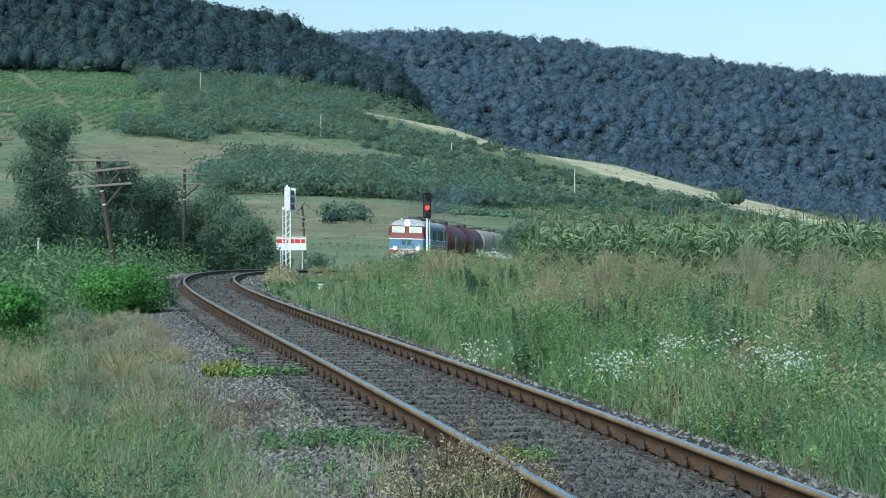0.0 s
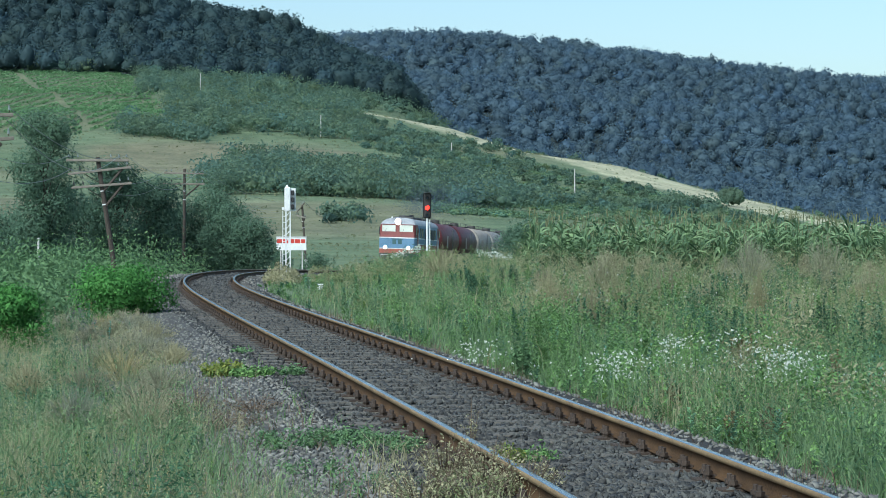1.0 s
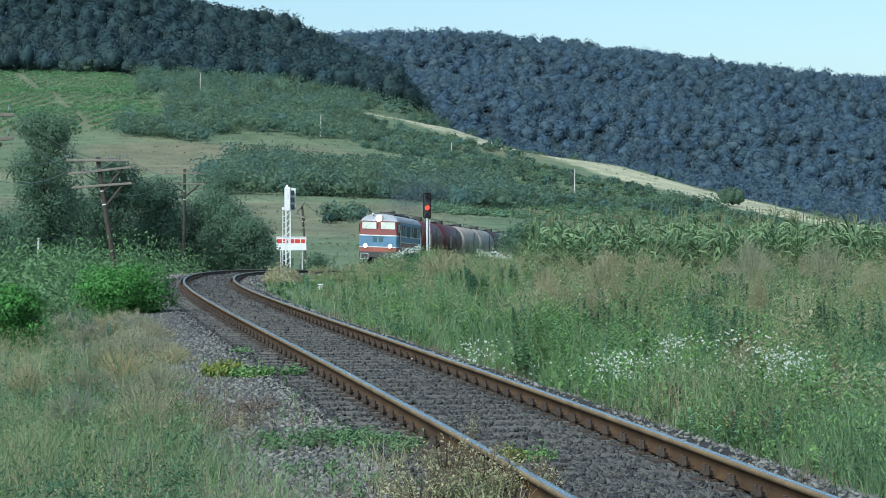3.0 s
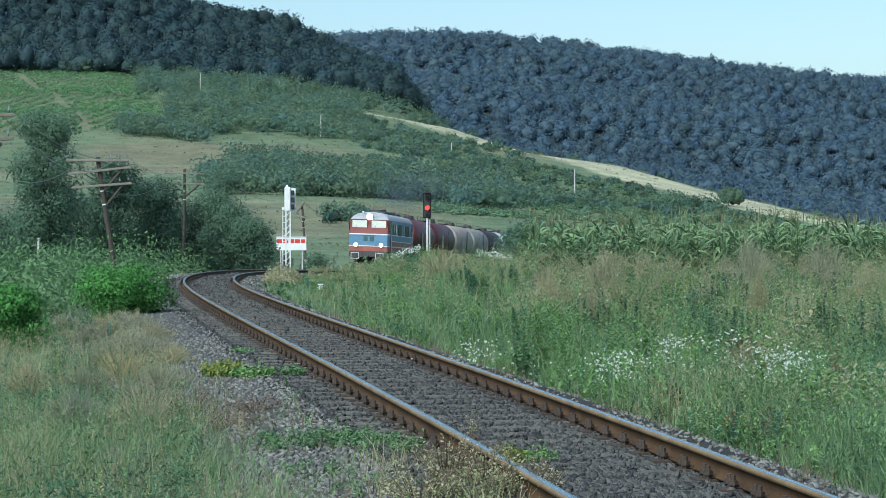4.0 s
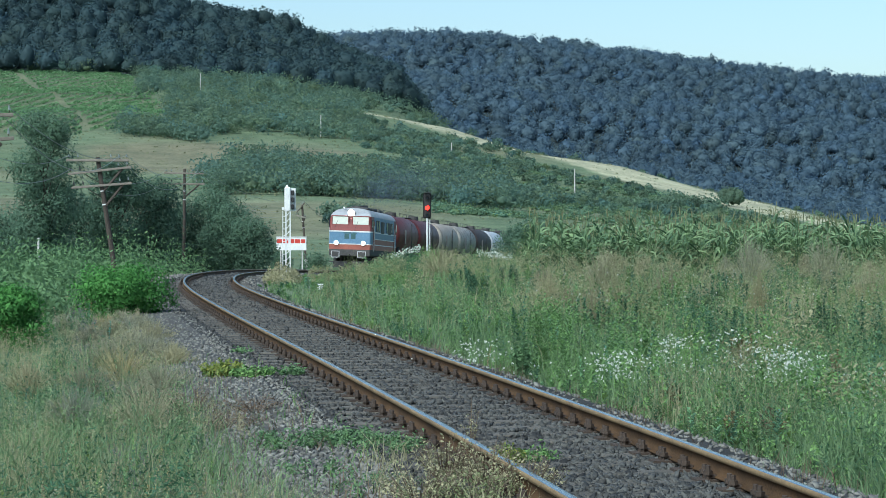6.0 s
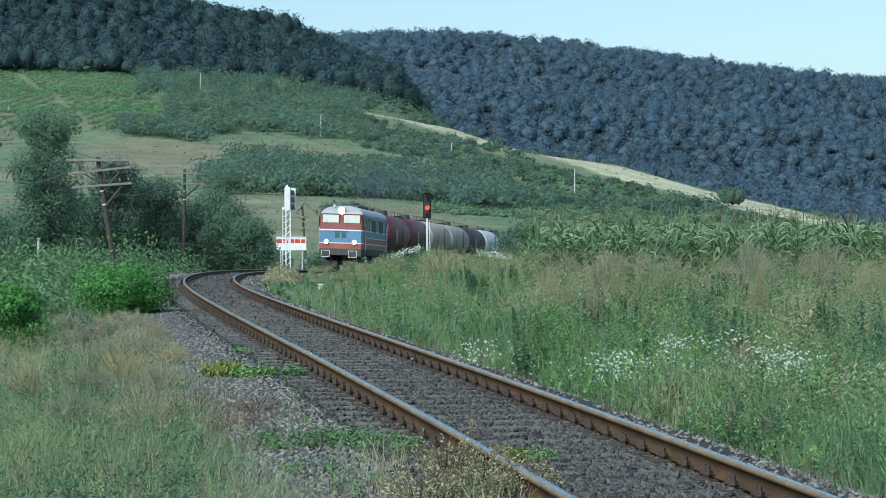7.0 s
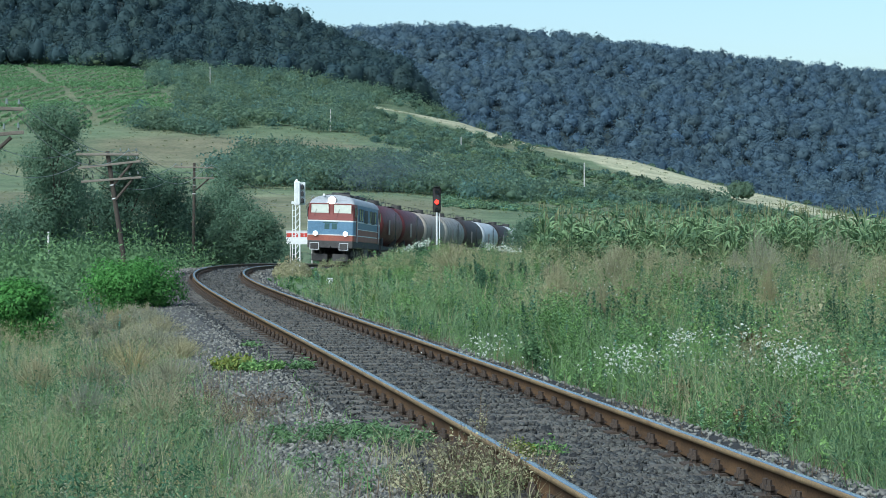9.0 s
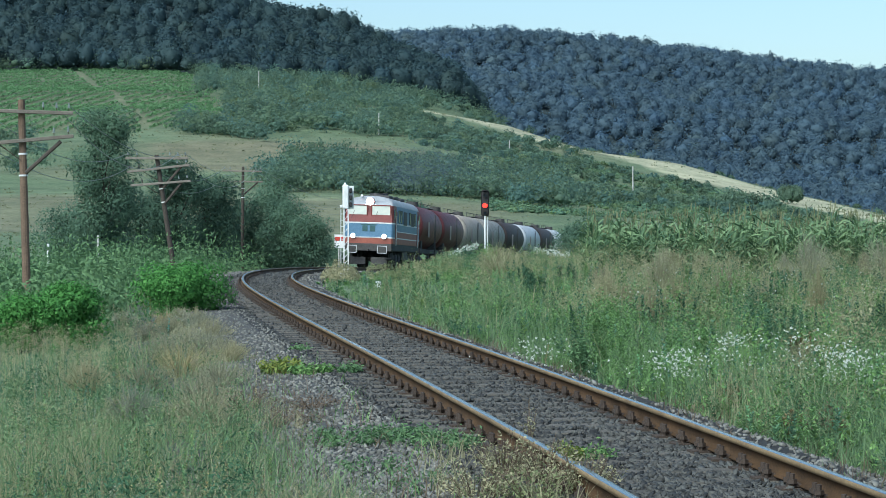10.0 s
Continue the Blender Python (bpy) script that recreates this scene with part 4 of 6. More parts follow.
def meadow():
    grow("meadow_grass", field_places(90000, 10, 165, 1), 0.25, 0.7, 0.010, M_GRASS, "tall green meadow grass beside the line", lean=0.9, seed=1)
    grow("meadow_grass", field_places(62000, 10, 120, -1, gap=2.2), 0.15, 0.42, 0.008, M_GRASS, "rough green grass on the bank", lean=1.0, seed=2)
    grow("dry_grass", field_places(50000, 10, 165, 1), 0.35, 0.8, 0.005, M_DRY, "dry straw-coloured grass stalks among the meadow", lean=0.6, patch=0.22, seed=3)
    grow("dry_grass", field_places(70000, 10, 120, -1, gap=2.1), 0.12, 0.42, 0.005, M_DRY, "dry straw-coloured grass on the bank", lean=1.1, patch=-0.05, seed=4)
    hummocks("meadow_weeds", 3000, 13, 150, 1, 0.14, 0.34, M_LUSH, "lush green leafy weeds in the meadow", patch=-0.1, seed=5)
    hummocks("meadow_weeds", 3000, 13, 160, 1, 0.14, 0.36, M_GRASS, "grey-green bushy weeds in the meadow", patch=-0.3, seed=9)
    hummocks("meadow_weeds", 1500, 13, 160, 1, 0.16, 0.36, M_DEEP, "dark green bushy weeds in the meadow", patch=0.0, seed=2.5)
    hummocks("bank_weeds", 1900, 12, 110, -1, 0.10, 0.24, M_GRASS, "bushy green weeds on the bank", gap=2.6, patch=-0.1, seed=15)
    hummocks("bank_weeds", 1400, 12, 110, -1, 0.10, 0.24, M_DEEP, "dark green weeds on the bank", gap=2.8, patch=0.0, seed=16)
    forbs("meadow_weeds", 3000, 12, 120, 1, 0.35, 0.8, M_LUSH, "upright green weeds in the meadow", patch=-0.15, seed=5)
    forbs("bank_weeds", 1800, 11, 110, -1, 0.25, 0.55, M_DRY, "seeding dry weeds on the bank", gap=2.4, patch=0.05, seed=17, size=0.013)
    plumes("seed_heads", 2800, 30, 86, 0.7, 1.5, M_DRY, "tan seed heads of tall weeds before the maize", b0=0.02, patch=0.42, seed=31)
    plumes("seed_heads", 2600, 26, 110, 0.6, 1.4, M_OLIVE, "olive seed heads over the meadow", patch=0.2, seed=33)
    plumes("seed_heads", 900, 60, 130, 0.6, 1.1, M_DRY, "tan seed heads beside the curve", gap=1.6, patch=0.0, seed=35)
    plumes("seed_heads", 3400, 11, 60, 0.35, 0.75, M_DRY, "tan seed heads over the bank", gap=2.2, b0=-0.235, b1=0.0, patch=0.0, seed=41, k=70, side=-1, speck=0.007)
    plumes("seed_heads", 700, 11, 60, 0.35, 0.75, M_OLIVE, "olive seed heads over the bank", gap=2.4, b0=-0.235, b1=0.0, patch=-0.1, seed=43, k=70, side=-1, speck=0.007)
    herbs("meadow_herbs", 1500, 16, 75, 1, 0.35, 0.85, M_HERB, "leafy upright green herbs in the meadow", patch=-0.1, seed=51)
    herbs("meadow_herbs", 1300, 16, 80, 1, 0.35, 0.8, M_HERB_BLUE, "blue-green leafy herbs in the meadow", patch=0.05, seed=53)
    herbs("bank_herbs", 1300, 11, 60, -1, 0.2, 0.5, M_HERB_BLUE, "blue-green leafy herbs on the bank", gap=2.6, patch=0.1, seed=57, leaf_len=0.045, k=56)
    herbs("bank_herbs", 900, 11, 60, -1, 0.2, 0.5, M_HERB, "green leafy herbs on the bank", gap=2.5, patch=0.0, seed=59, leaf_len=0.045, k=56)
    herbs("tan_herbs", 600, 20, 80, 1, 0.5, 1.2, M_HERB_DRY, "tan withering herbs in the meadow", patch=0.25, seed=61, leaf_len=0.05)
    herbs("tan_herbs", 1100, 11, 50, -1, 0.3, 0.6, M_HERB_DRY, "tan withering herbs on the bank", gap=2.1, patch=0.1, seed=63, leaf_len=0.04)
    airy_bushes()
    herb_clumps()
    mounds()
    # rough tussocks over the slopes
    x, y = scatter(18000, -0.24, 0.23, 240, 1060, 0.6)
    s, l = across(x, y)
    k = (np.abs(l) > 6) & (lowfreq(x, y, 55, 6.0) + rng.normal(size=len(x)) * 0.4 > -0.2)
    x, y = x[k], y[k]
    h = rng.uniform(0.15, 0.5, len(x)) * np.clip(np.hypot(x, y) / 600, 0.6, 1.6)
    stuff("slope_tussocks", clumps(np.stack([x, y, ground_z(x, y) + h * 0.3], -1), np.stack([h * 2.2, h * 2.2, h * 0.5], -1), 5, h * 0.8), M_TUSSOCK, "rough tussocks over the hill meadows", "tussocks")


M_DEEP = leaf("deep_green_leaf", (0.09, 0.185, 0.095), (0.04, 0.095, 0.055), scale=0.6)
M_OLIVE = leaf("olive_seed_head", (0.26, 0.295, 0.14), (0.13, 0.17, 0.08), scale=0.6)
M_TUSSOCK = leaf("tussock_blade", (0.235, 0.235, 0.14), (0.13, 0.17, 0.092), scale=0.03)
build_track()
woods()
hill_shrubs()
hill_scrub()
vineyard()
stones("ballast_stones", 5, 110, 15000, -0.68, 0.68, 0.026, M_STONE_DARK, "dark oily broken stone between the rails")
stones("ballast_stones", 5, 110, 4500, -1.45, -0.82, 0.024, M_STONE_DARK, "dark rusty broken stone at the sleeper ends")
stones("ballast_stones", 5, 110, 11500, -2.7, -1.35, 0.024, M_STONE, "pale grey broken stone beside the rail")
stones("ballast_stones", 5, 110, 3000, 0.85, 1.9, 0.026, M_STONE, "fine grey gravel beside the rail")


# ---- trees and bushes ----
def leaves(p, d, size, wide=0.28, loose=0.8):
    """Pointed leaf quads at places p, facing roughly along d."""
    n = len(p)
    d = d + loose * rng.normal(size=(n, 3))
    d /= np.linalg.norm(d, axis=-1, keepdims=True)
    e1 = np.cross(d, rng.normal(size=(n, 3)))
    e1 /= np.linalg.norm(e1, axis=-1, keepdims=True) + 1e-9
    e2 = np.cross(d, e1)
    s = (size * rng.uniform(0.6, 1.3, n))[:, None]
    v = np.stack([p - e1 * s * 0.6, p - e2 * s * wide + d * s * 0.1, p + e1 * s * 0.6, p + e2 * s * wide + d * s * 0.1], 1).reshape(-1, 3)
    return v, np.arange(len(v)).reshape(-1, 4)


def tree(x, y, height, radius, count, size, material, label, name="tree", slim=1.0, trunk=0.12, low=0.25):
    """Trunk with limbs, and a crown of leaves gathered in clumps round the limb ends."""
    z0 = float(ground_z(x, y)[0])
    t = tagged(empty(name, pose(x, y, z0)), label, name)
    r = np.random.default_rng(int(abs(x * 31 + y * 7)) + 1)
    bm = rod(B(), (0, 0, -0.2), (0.1 * radius, 0, height * 0.6), trunk, trunk * 0.5, 8)
    rod(bm, (0.1 * radius, 0, height * 0.58), (0, 0.05, height * 0.93), trunk * 0.5, trunk * 0.12, 6)
    ends = []
    for i in range(34):
        h = height * r.uniform(low, 0.95)
        a, k = r.uniform(0, 6.28), 1 - abs(h / height - 0.5) * 0.9
        e = np.array([math.cos(a) * radius * k * r.uniform(0.35, 0.9), math.sin(a) * radius * k * r.uniform(0.35, 0.9), min(h + 0.12 * height, height * 0.96)])
        rod(bm, (0.05 * radius, 0, h * 0.72), e, trunk * 0.3, trunk * 0.07, 5)
        ends.append(e)
    part("trunk", bm, M_BARK, t)
    ends += [np.array([r.uniform(-0.25, 0.25) * radius, r.uniform(-0.25, 0.25) * radius, height * q]) for q in np.linspace(0.12, 0.9, 12)]
    ends = np.array(ends + [[0, 0, height * 0.97], [radius * 0.2, 0, height * 0.9]])
    k = len(ends)
    per = count // k
    d = r.normal(size=(k, per, 3))
    d /= np.linalg.norm(d, axis=-1, keepdims=True)
    rad = (radius * r.uniform(0.3, 0.58, k))[:, None, None] * np.array([1, 1, slim])
    p = ends[:, None] + d * rad * r.uniform(0.4, 1.08, (k, per, 1)) ** 0.6
    p, d = p.reshape(-1, 3), d.reshape(-1, 3) + np.array([0, 0, 0.4])
    ok = p[:, 2] > 0.05
    nrm = d[ok] + 0.35 * r.normal(size=(ok.sum(), 3)) + 0.5 * (p[ok] - np.array([0, 0, height * 0.45])) / np.array([radius, radius, height * 0.5])
    nrm /= np.linalg.norm(nrm, axis=-1, keepdims=True)
    c = new("crown", mesh_from("crown", *leaves(p[ok], d[ok], size, 0.3, 0.45), material, normals=np.repeat(nrm, 4, 0)))
    c.parent = t
    return t


def plant_trees():
    for mark, d, top, rad, count, size, m, label, name, low in (
            (72, 112, 8.6, 2.05, 19000, 0.165, M_THICKET, "tall full grey-green poplar on the bank", "tree", 0.05),
            (100, 116, 5.4, 1.4, 7000, 0.165, M_THICKET, "grey-green tree beside the poplar", "tree", 0.03),
            (205, 120, 6.4, 1.9, 11000, 0.175, M_DARKTREE, "dark bushy tree in the trackside thicket", "tree", 0.05),
            (168, 122, 4.6, 1.6, 8000, 0.175, M_DARKTREE, "dark bushy tree behind the leaning pole", "tree", 0.03),
            (262, 124, 5.3, 2.1, 10000, 0.175, M_DARKTREE, "broad dark tree in the trackside thicket", "tree", 0.03),
            (310, 131, 4.4, 2.0, 9000, 0.175, M_DARKTREE, "dark tree behind the telegraph pole", "tree", 0.03),
            (372, 133, 5.0, 2.2, 10000, 0.175, M_THICKET, "rounded green trackside tree", "tree", 0.03),
            (405, 128, 3.9, 1.7, 7000, 0.165, M_THICKET, "green bush in the thicket", "bush", 0.03),
            (445, 126, 2.8, 1.35, 6000, 0.165, M_THICKET, "green bush at the end of the thicket", "bush", 0.03),
            (15, 130, 4.2, 2.0, 7000, 0.175, M_THICKET, "green tree on the bank", "tree", 0.03),
            (945, 152, 3.2, 1.9, 5500, 0.185, M_THICKET, "dark green bush beside the line", "bush", 0.05),
            (905, 158, 2.6, 1.5, 3500, 0.185, M_THICKET, "low green bush beside the line", "bush", 0.05),
            (560, 168, 1.6, 1.2, 2500, 0.175, M_THICKET, "low green bush below the leaning pole", "bush", 0.05),
            (492, 160, 1.8, 1.0, 2500, 0.175, M_THICKET, "low green bush below the sign", "bush", 0.05),
            (212, 44, 0.92, 1.0, 13000, 0.055, M_BUSH, "bright green leafy bush at the edge of the ballast", "bush", 0.02),
            (22, 36, 0.98, 0.62, 10000, 0.05, M_BUSH, "bright green leafy bush on the bank", "bush", 0.02),
            (-70, 37, 0.85, 0.65, 8000, 0.05, M_BUSH, "bright green leafy bush lower on the bank", "bush", 0.02)):
        x, y = at_bearing(mark, d)
        tree(x, y, top, rad, int(count * (1.2 if d < 60 else 1.5)), size * (1.0 if d < 60 else 0.72), m, label, name, trunk=0.03 if d < 60 else 0.1, low=low, slim=0.75 if d < 60 else 1.0)


M_DARKTREE = leaf("dark_tree_leaf", (0.115, 0.195, 0.128), (0.06, 0.11, 0.08), scale=0.3, trans=0.45)


def undergrowth():
    """Knee- to head-high scrub on the bank beyond the grass."""
    n = 1150
    x, y = scatter(n, -0.27, -0.085, 46, 118, 1.0)
    s, l = across(x, y)
    keep = (l < -3.8)
    x, y = x[keep], y[keep]
    h = rng.uniform(0.5, 1.3, len(x)) * (1 + 0.3 * lowfreq(x, y, 8)) * np.interp(np.hypot(x, y), [50, 72, 105], [0.8, 1.45, 2.0]) * np.interp(x / y, [-0.12, -0.095], [1.0, 0.55])
    stuff("undergrowth", domes(x, y, h, 120, 0.14), M_UNDERGROWTH, "tangled green undergrowth along the bank", "undergrowth")
    x, y = scatter(420, -0.08, 0.05, 110, 210, 0.0)
    s, l = across(x, y)
    keep = (np.abs(l) > 3.3) & ((l > 0) | (l < -4))
    x, y = x[keep], y[keep]
    h = rng.uniform(0.5, 1.1, len(x))
    stuff("undergrowth", domes(x, y, h, 60, 0.2), M_UNDERGROWTH, "low green scrub beside the far curve", "undergrowth")


def domes(x, y, h, k, size):
    """Rounded low plants of narrow leaves."""
    n = len(x)
    d = rng.normal(size=(n, k, 3))
    d /= np.linalg.norm(d, axis=-1, keepdims=True)
    d[..., 2] = np.abs(d[..., 2])
    p = np.stack([x, y, ground_z(x, y) + 0.05], -1)[:, None] + d * (h[:, None, None] * np.array([0.75, 0.75, 1.0])) * rng.uniform(0.35, 1.1, (n, k, 1))
    return leaves(p.reshape(-1, 3), d.reshape(-1, 3) * 0.7, np.full(n * k, size), 0.2)


M_UNDERGROWTH = leaf("undergrowth_leaf", (0.172, 0.29, 0.125), (0.068, 0.135, 0.068), scale=0.5)


# ---- maize ----
def maize():
    x, y = [], []
    for k in range(17):
        d = 84 + k * 0.75 + (k > 12) * (k - 12) * 0.8
        b = np.arange(0.040, 0.30, 0.0032)
        b = b + rng.normal(size=len(b)) * 0.0008
        x.append(b * d + rng.normal(size=len(b)) * 0.1), y.append(d + b * 20 + rng.normal(size=len(b)) * 0.1)
    x, y = np.concatenate(x), np.concatenate(y)
    n = len(x)
    z = ground_z(x, y)
    h = rng.uniform(1.5, 2.6, n) * (1 + 0.14 * lowfreq(x, y, 5) + 0.08 * lowfreq(x, y, 1.7, 2.0))

    def strip(P, W, side):
        """Ribbons: points (n,k,3), widths (k)."""
        m, k = P.shape[:2]
        v = np.stack([P - side[:, None] * W[None, :, None], P + side[:, None] * W[None, :, None]], 2).reshape(m, -1, 3)
        i = np.arange(k - 1) * 2
        f = np.stack([i, i + 1, i + 3, i + 2], -1)[None] + (np.arange(m) * 2 * k)[:, None, None]
        return v.reshape(-1, 3), f.reshape(-1, 4)

    def put(store, v, f):
        f = f + sum(len(q[0]) for q in store)
        store.append((v, f))
    green, tas = [], []
    base = np.stack([x, y, z], -1)
    up = np.array([0, 0, 1.0])
    for turn in (0, 1.57):
        side = np.tile([math.cos(turn), math.sin(turn), 0], (n, 1))
        P = base[:, None] + up * (h[:, None, None] * np.array([0, 0.95])[None, :, None])
        put(green, *strip(P, np.array([0.016, 0.009]), side))
    for j in range(9):
        a = rng.uniform(0, 6.28, n)
        out = np.stack([np.cos(a), np.sin(a), 0 * a], -1)
        side = np.stack([-np.sin(a), np.cos(a), 0.5 + 0 * a], -1)
        z0 = (0.18 + 0.075 * j) * h
        ln = rng.uniform(0.45, 0.8, n)
        rise, droop = rng.uniform(0.35, 0.8, n), rng.uniform(-0.3, 0.4, n)
        q = np.array([0, 0.35, 0.7, 1.0])
        P = base[:, None] + out[:, None] * (ln[:, None] * q)[..., None] + up * ((z0[:, None] + rise[:, None] * q * 1.4 - (rise + droop)[:, None] * q ** 2)[..., None])
        put(green, *strip(P, np.array([0.02, 0.042, 0.034, 0.003]), side))
    for j in range(3):
        a = rng.uniform(0, 6.28, n)
        out = np.stack([np.cos(a), np.sin(a), 0 * a], -1) * rng.uniform(0.02, 0.16, n)[:, None]
        side = np.stack([-np.sin(a), np.cos(a), 0 * a], -1)
        P = np.stack([base + up * (h * 0.94)[:, None], base + up * (h + rng.uniform(-0.1, 0.24, n))[:, None] + out], 1)
        put(tas, *strip(P, np.array([0.016, 0.010]), side))
    cat = lambda st: (np.concatenate([q[0] for q in st]), np.concatenate([q[1] for q in st]))
    stuff("maize_field", cat(green), M_CORN, "tall green maize standing in the field", "maize")
    stuff("maize_tassels", cat(tas), M_TASSEL, "straw-coloured tassels over the maize", "maize")


# ---- wild flowers and weeds by the rails ----
def flowers():
    pts = []
    for mark, d, w, n, top in ((845, 28.5, 0.3, 80, 0.42), (1100, 24.5, 0.36, 210, 0.5), (1390, 22.5, 0.3, 130, 0.66), (1530, 20.5, 0.3, 90, 0.4), (1190, 25.5, 0.25, 90, 0.6), (1190, 26.5, 0.3, 60, 0.6), (1400, 22, 0.36, 190, 0.62), (1300, 25, 0.5, 110, 0.72),
                             (1260, 24, 0.7, 60, 0.5), (1500, 22, 0.6, 80, 0.45), (1040, 40, 1.2, 60, 0.7), (1450, 40, 2.5, 140, 0.8), (940, 26, 1.2, 30, 0.4), (1250, 50, 4, 120, 0.9)):
        x0, y0 = at_bearing(mark, d)
        x, y = x0 + rng.normal(size=n) * w * 0.5, y0 + rng.normal(size=n) * w * 0.9
        pts.append(np.stack([x, y, ground_z(x, y) + top * rng.uniform(0.45, 1.1, n)], -1))
    p = np.concatenate(pts)
    v1 = clumps(p, np.full((len(p), 3), 0.011) * rng.uniform(0.6, 1.6, (len(p), 1)), 6, 0.014)
    stuff("wild_flowers", v1, M_PETAL, "small white wild flowers in the meadow", "flowers")
    st = blades(p[:, 0], p[:, 1], ground_z(p[:, 0], p[:, 1]), p[:, 2] - ground_z(p[:, 0], p[:, 1]), np.full(len(p), 0.007), 0.02)
    stuff("flower_stalks", st, M_LUSH, "thin green stalks of the wild flowers", "flowers")
    x0, y0 = at_bearing(716, 110)
    n = 160
    x, y = x0 + rng.uniform(-0.8, 0.8, n), y0 + rng.normal(size=n) * 0.5
    p = np.stack([x, y, ground_z(x, y) + 1.15 + 0.3 * (x - x0) + rng.normal(size=n) * 0.08], -1)
    stuff("flowering_weeds", clumps(p, np.full((n, 3), 0.05), 6, 0.045), M_PETAL, "pale flowering weeds before the curve", "flowers")
    x0, y0 = at_bearing(875, 128)
    n = 260
    x, y = x0 + rng.uniform(-1.0, 1.0, n), y0 + rng.normal(size=n) * 0.6
    p = np.stack([x, y, ground_z(x, y) + 0.95 - 0.2 * (x - x0) + rng.normal(size=n) * 0.1], -1)
    stuff("flowering_weeds", clumps(p, np.full((n, 3), 0.06), 6, 0.05), M_PETAL, "pale flowering weeds at the edge of the field", "flowers")


def weed(x, y, r, h, n, leaf_size, material, label, name="weed", dry=0):
    """A low plant: stems from one foot, with leaves along them."""
    z = float(np.maximum(ground_z(x, y)[0], bed_z(x, y)))
    t = tagged(empty(name, pose(x, y, z)), label, "weed")
    k = max(6, n // (9 if dry else 14))
    a, q = rng.uniform(0, 6.28, k), rng.uniform(0.15, 1, k) ** 0.6
    tip = np.stack([np.cos(a) * r * q, np.sin(a) * r * q * 1.6, h * rng.uniform(0.5, 1.0, k) * (1.1 - 0.5 * q)], -1)
    foot = tip * np.array([0.25, 0.25, 0] if dry else [0.55, 0.55, 0])
    up = np.array([0, 0, 1.0])
    side = np.tile([0.003, 0, 0], (k, 1))
    v = np.stack([foot - side, foot + side, tip + side * 0.4, tip - side * 0.4], 1).reshape(-1, 3)
    o = new("stem", mesh_from("stem", v, np.arange(len(v)).reshape(-1, 4), M_BROWN if dry else material))
    o.parent = t
    tagged(o, kind="stuff")
    j = rng.integers(0, k, n)
    f = rng.uniform(0.25, 1.0, n)[:, None]
    p = foot[j] * (1 - f) + tip[j] * f + rng.normal(size=(n, 3)) * 0.02
    o = new("foliage", mesh_from("foliage", *leaves(p, np.tile(up, (n, 1)), leaf_size), material))
    o.parent = t
    tagged(o, kind="stuff")
    return t


def bed_z(x, y):
    s, l = across(np.array([x]), np.array([y]))
    return float(np.interp(s[0], SS, TZ) + np.interp(l[0], [-3.3, -2.3, -1.55, -0.8, 0.8, 1.45, 2.0, 2.6], [-0.34, -0.24, -0.185, -0.2, -0.2, -0.2, -0.36, -0.75]))


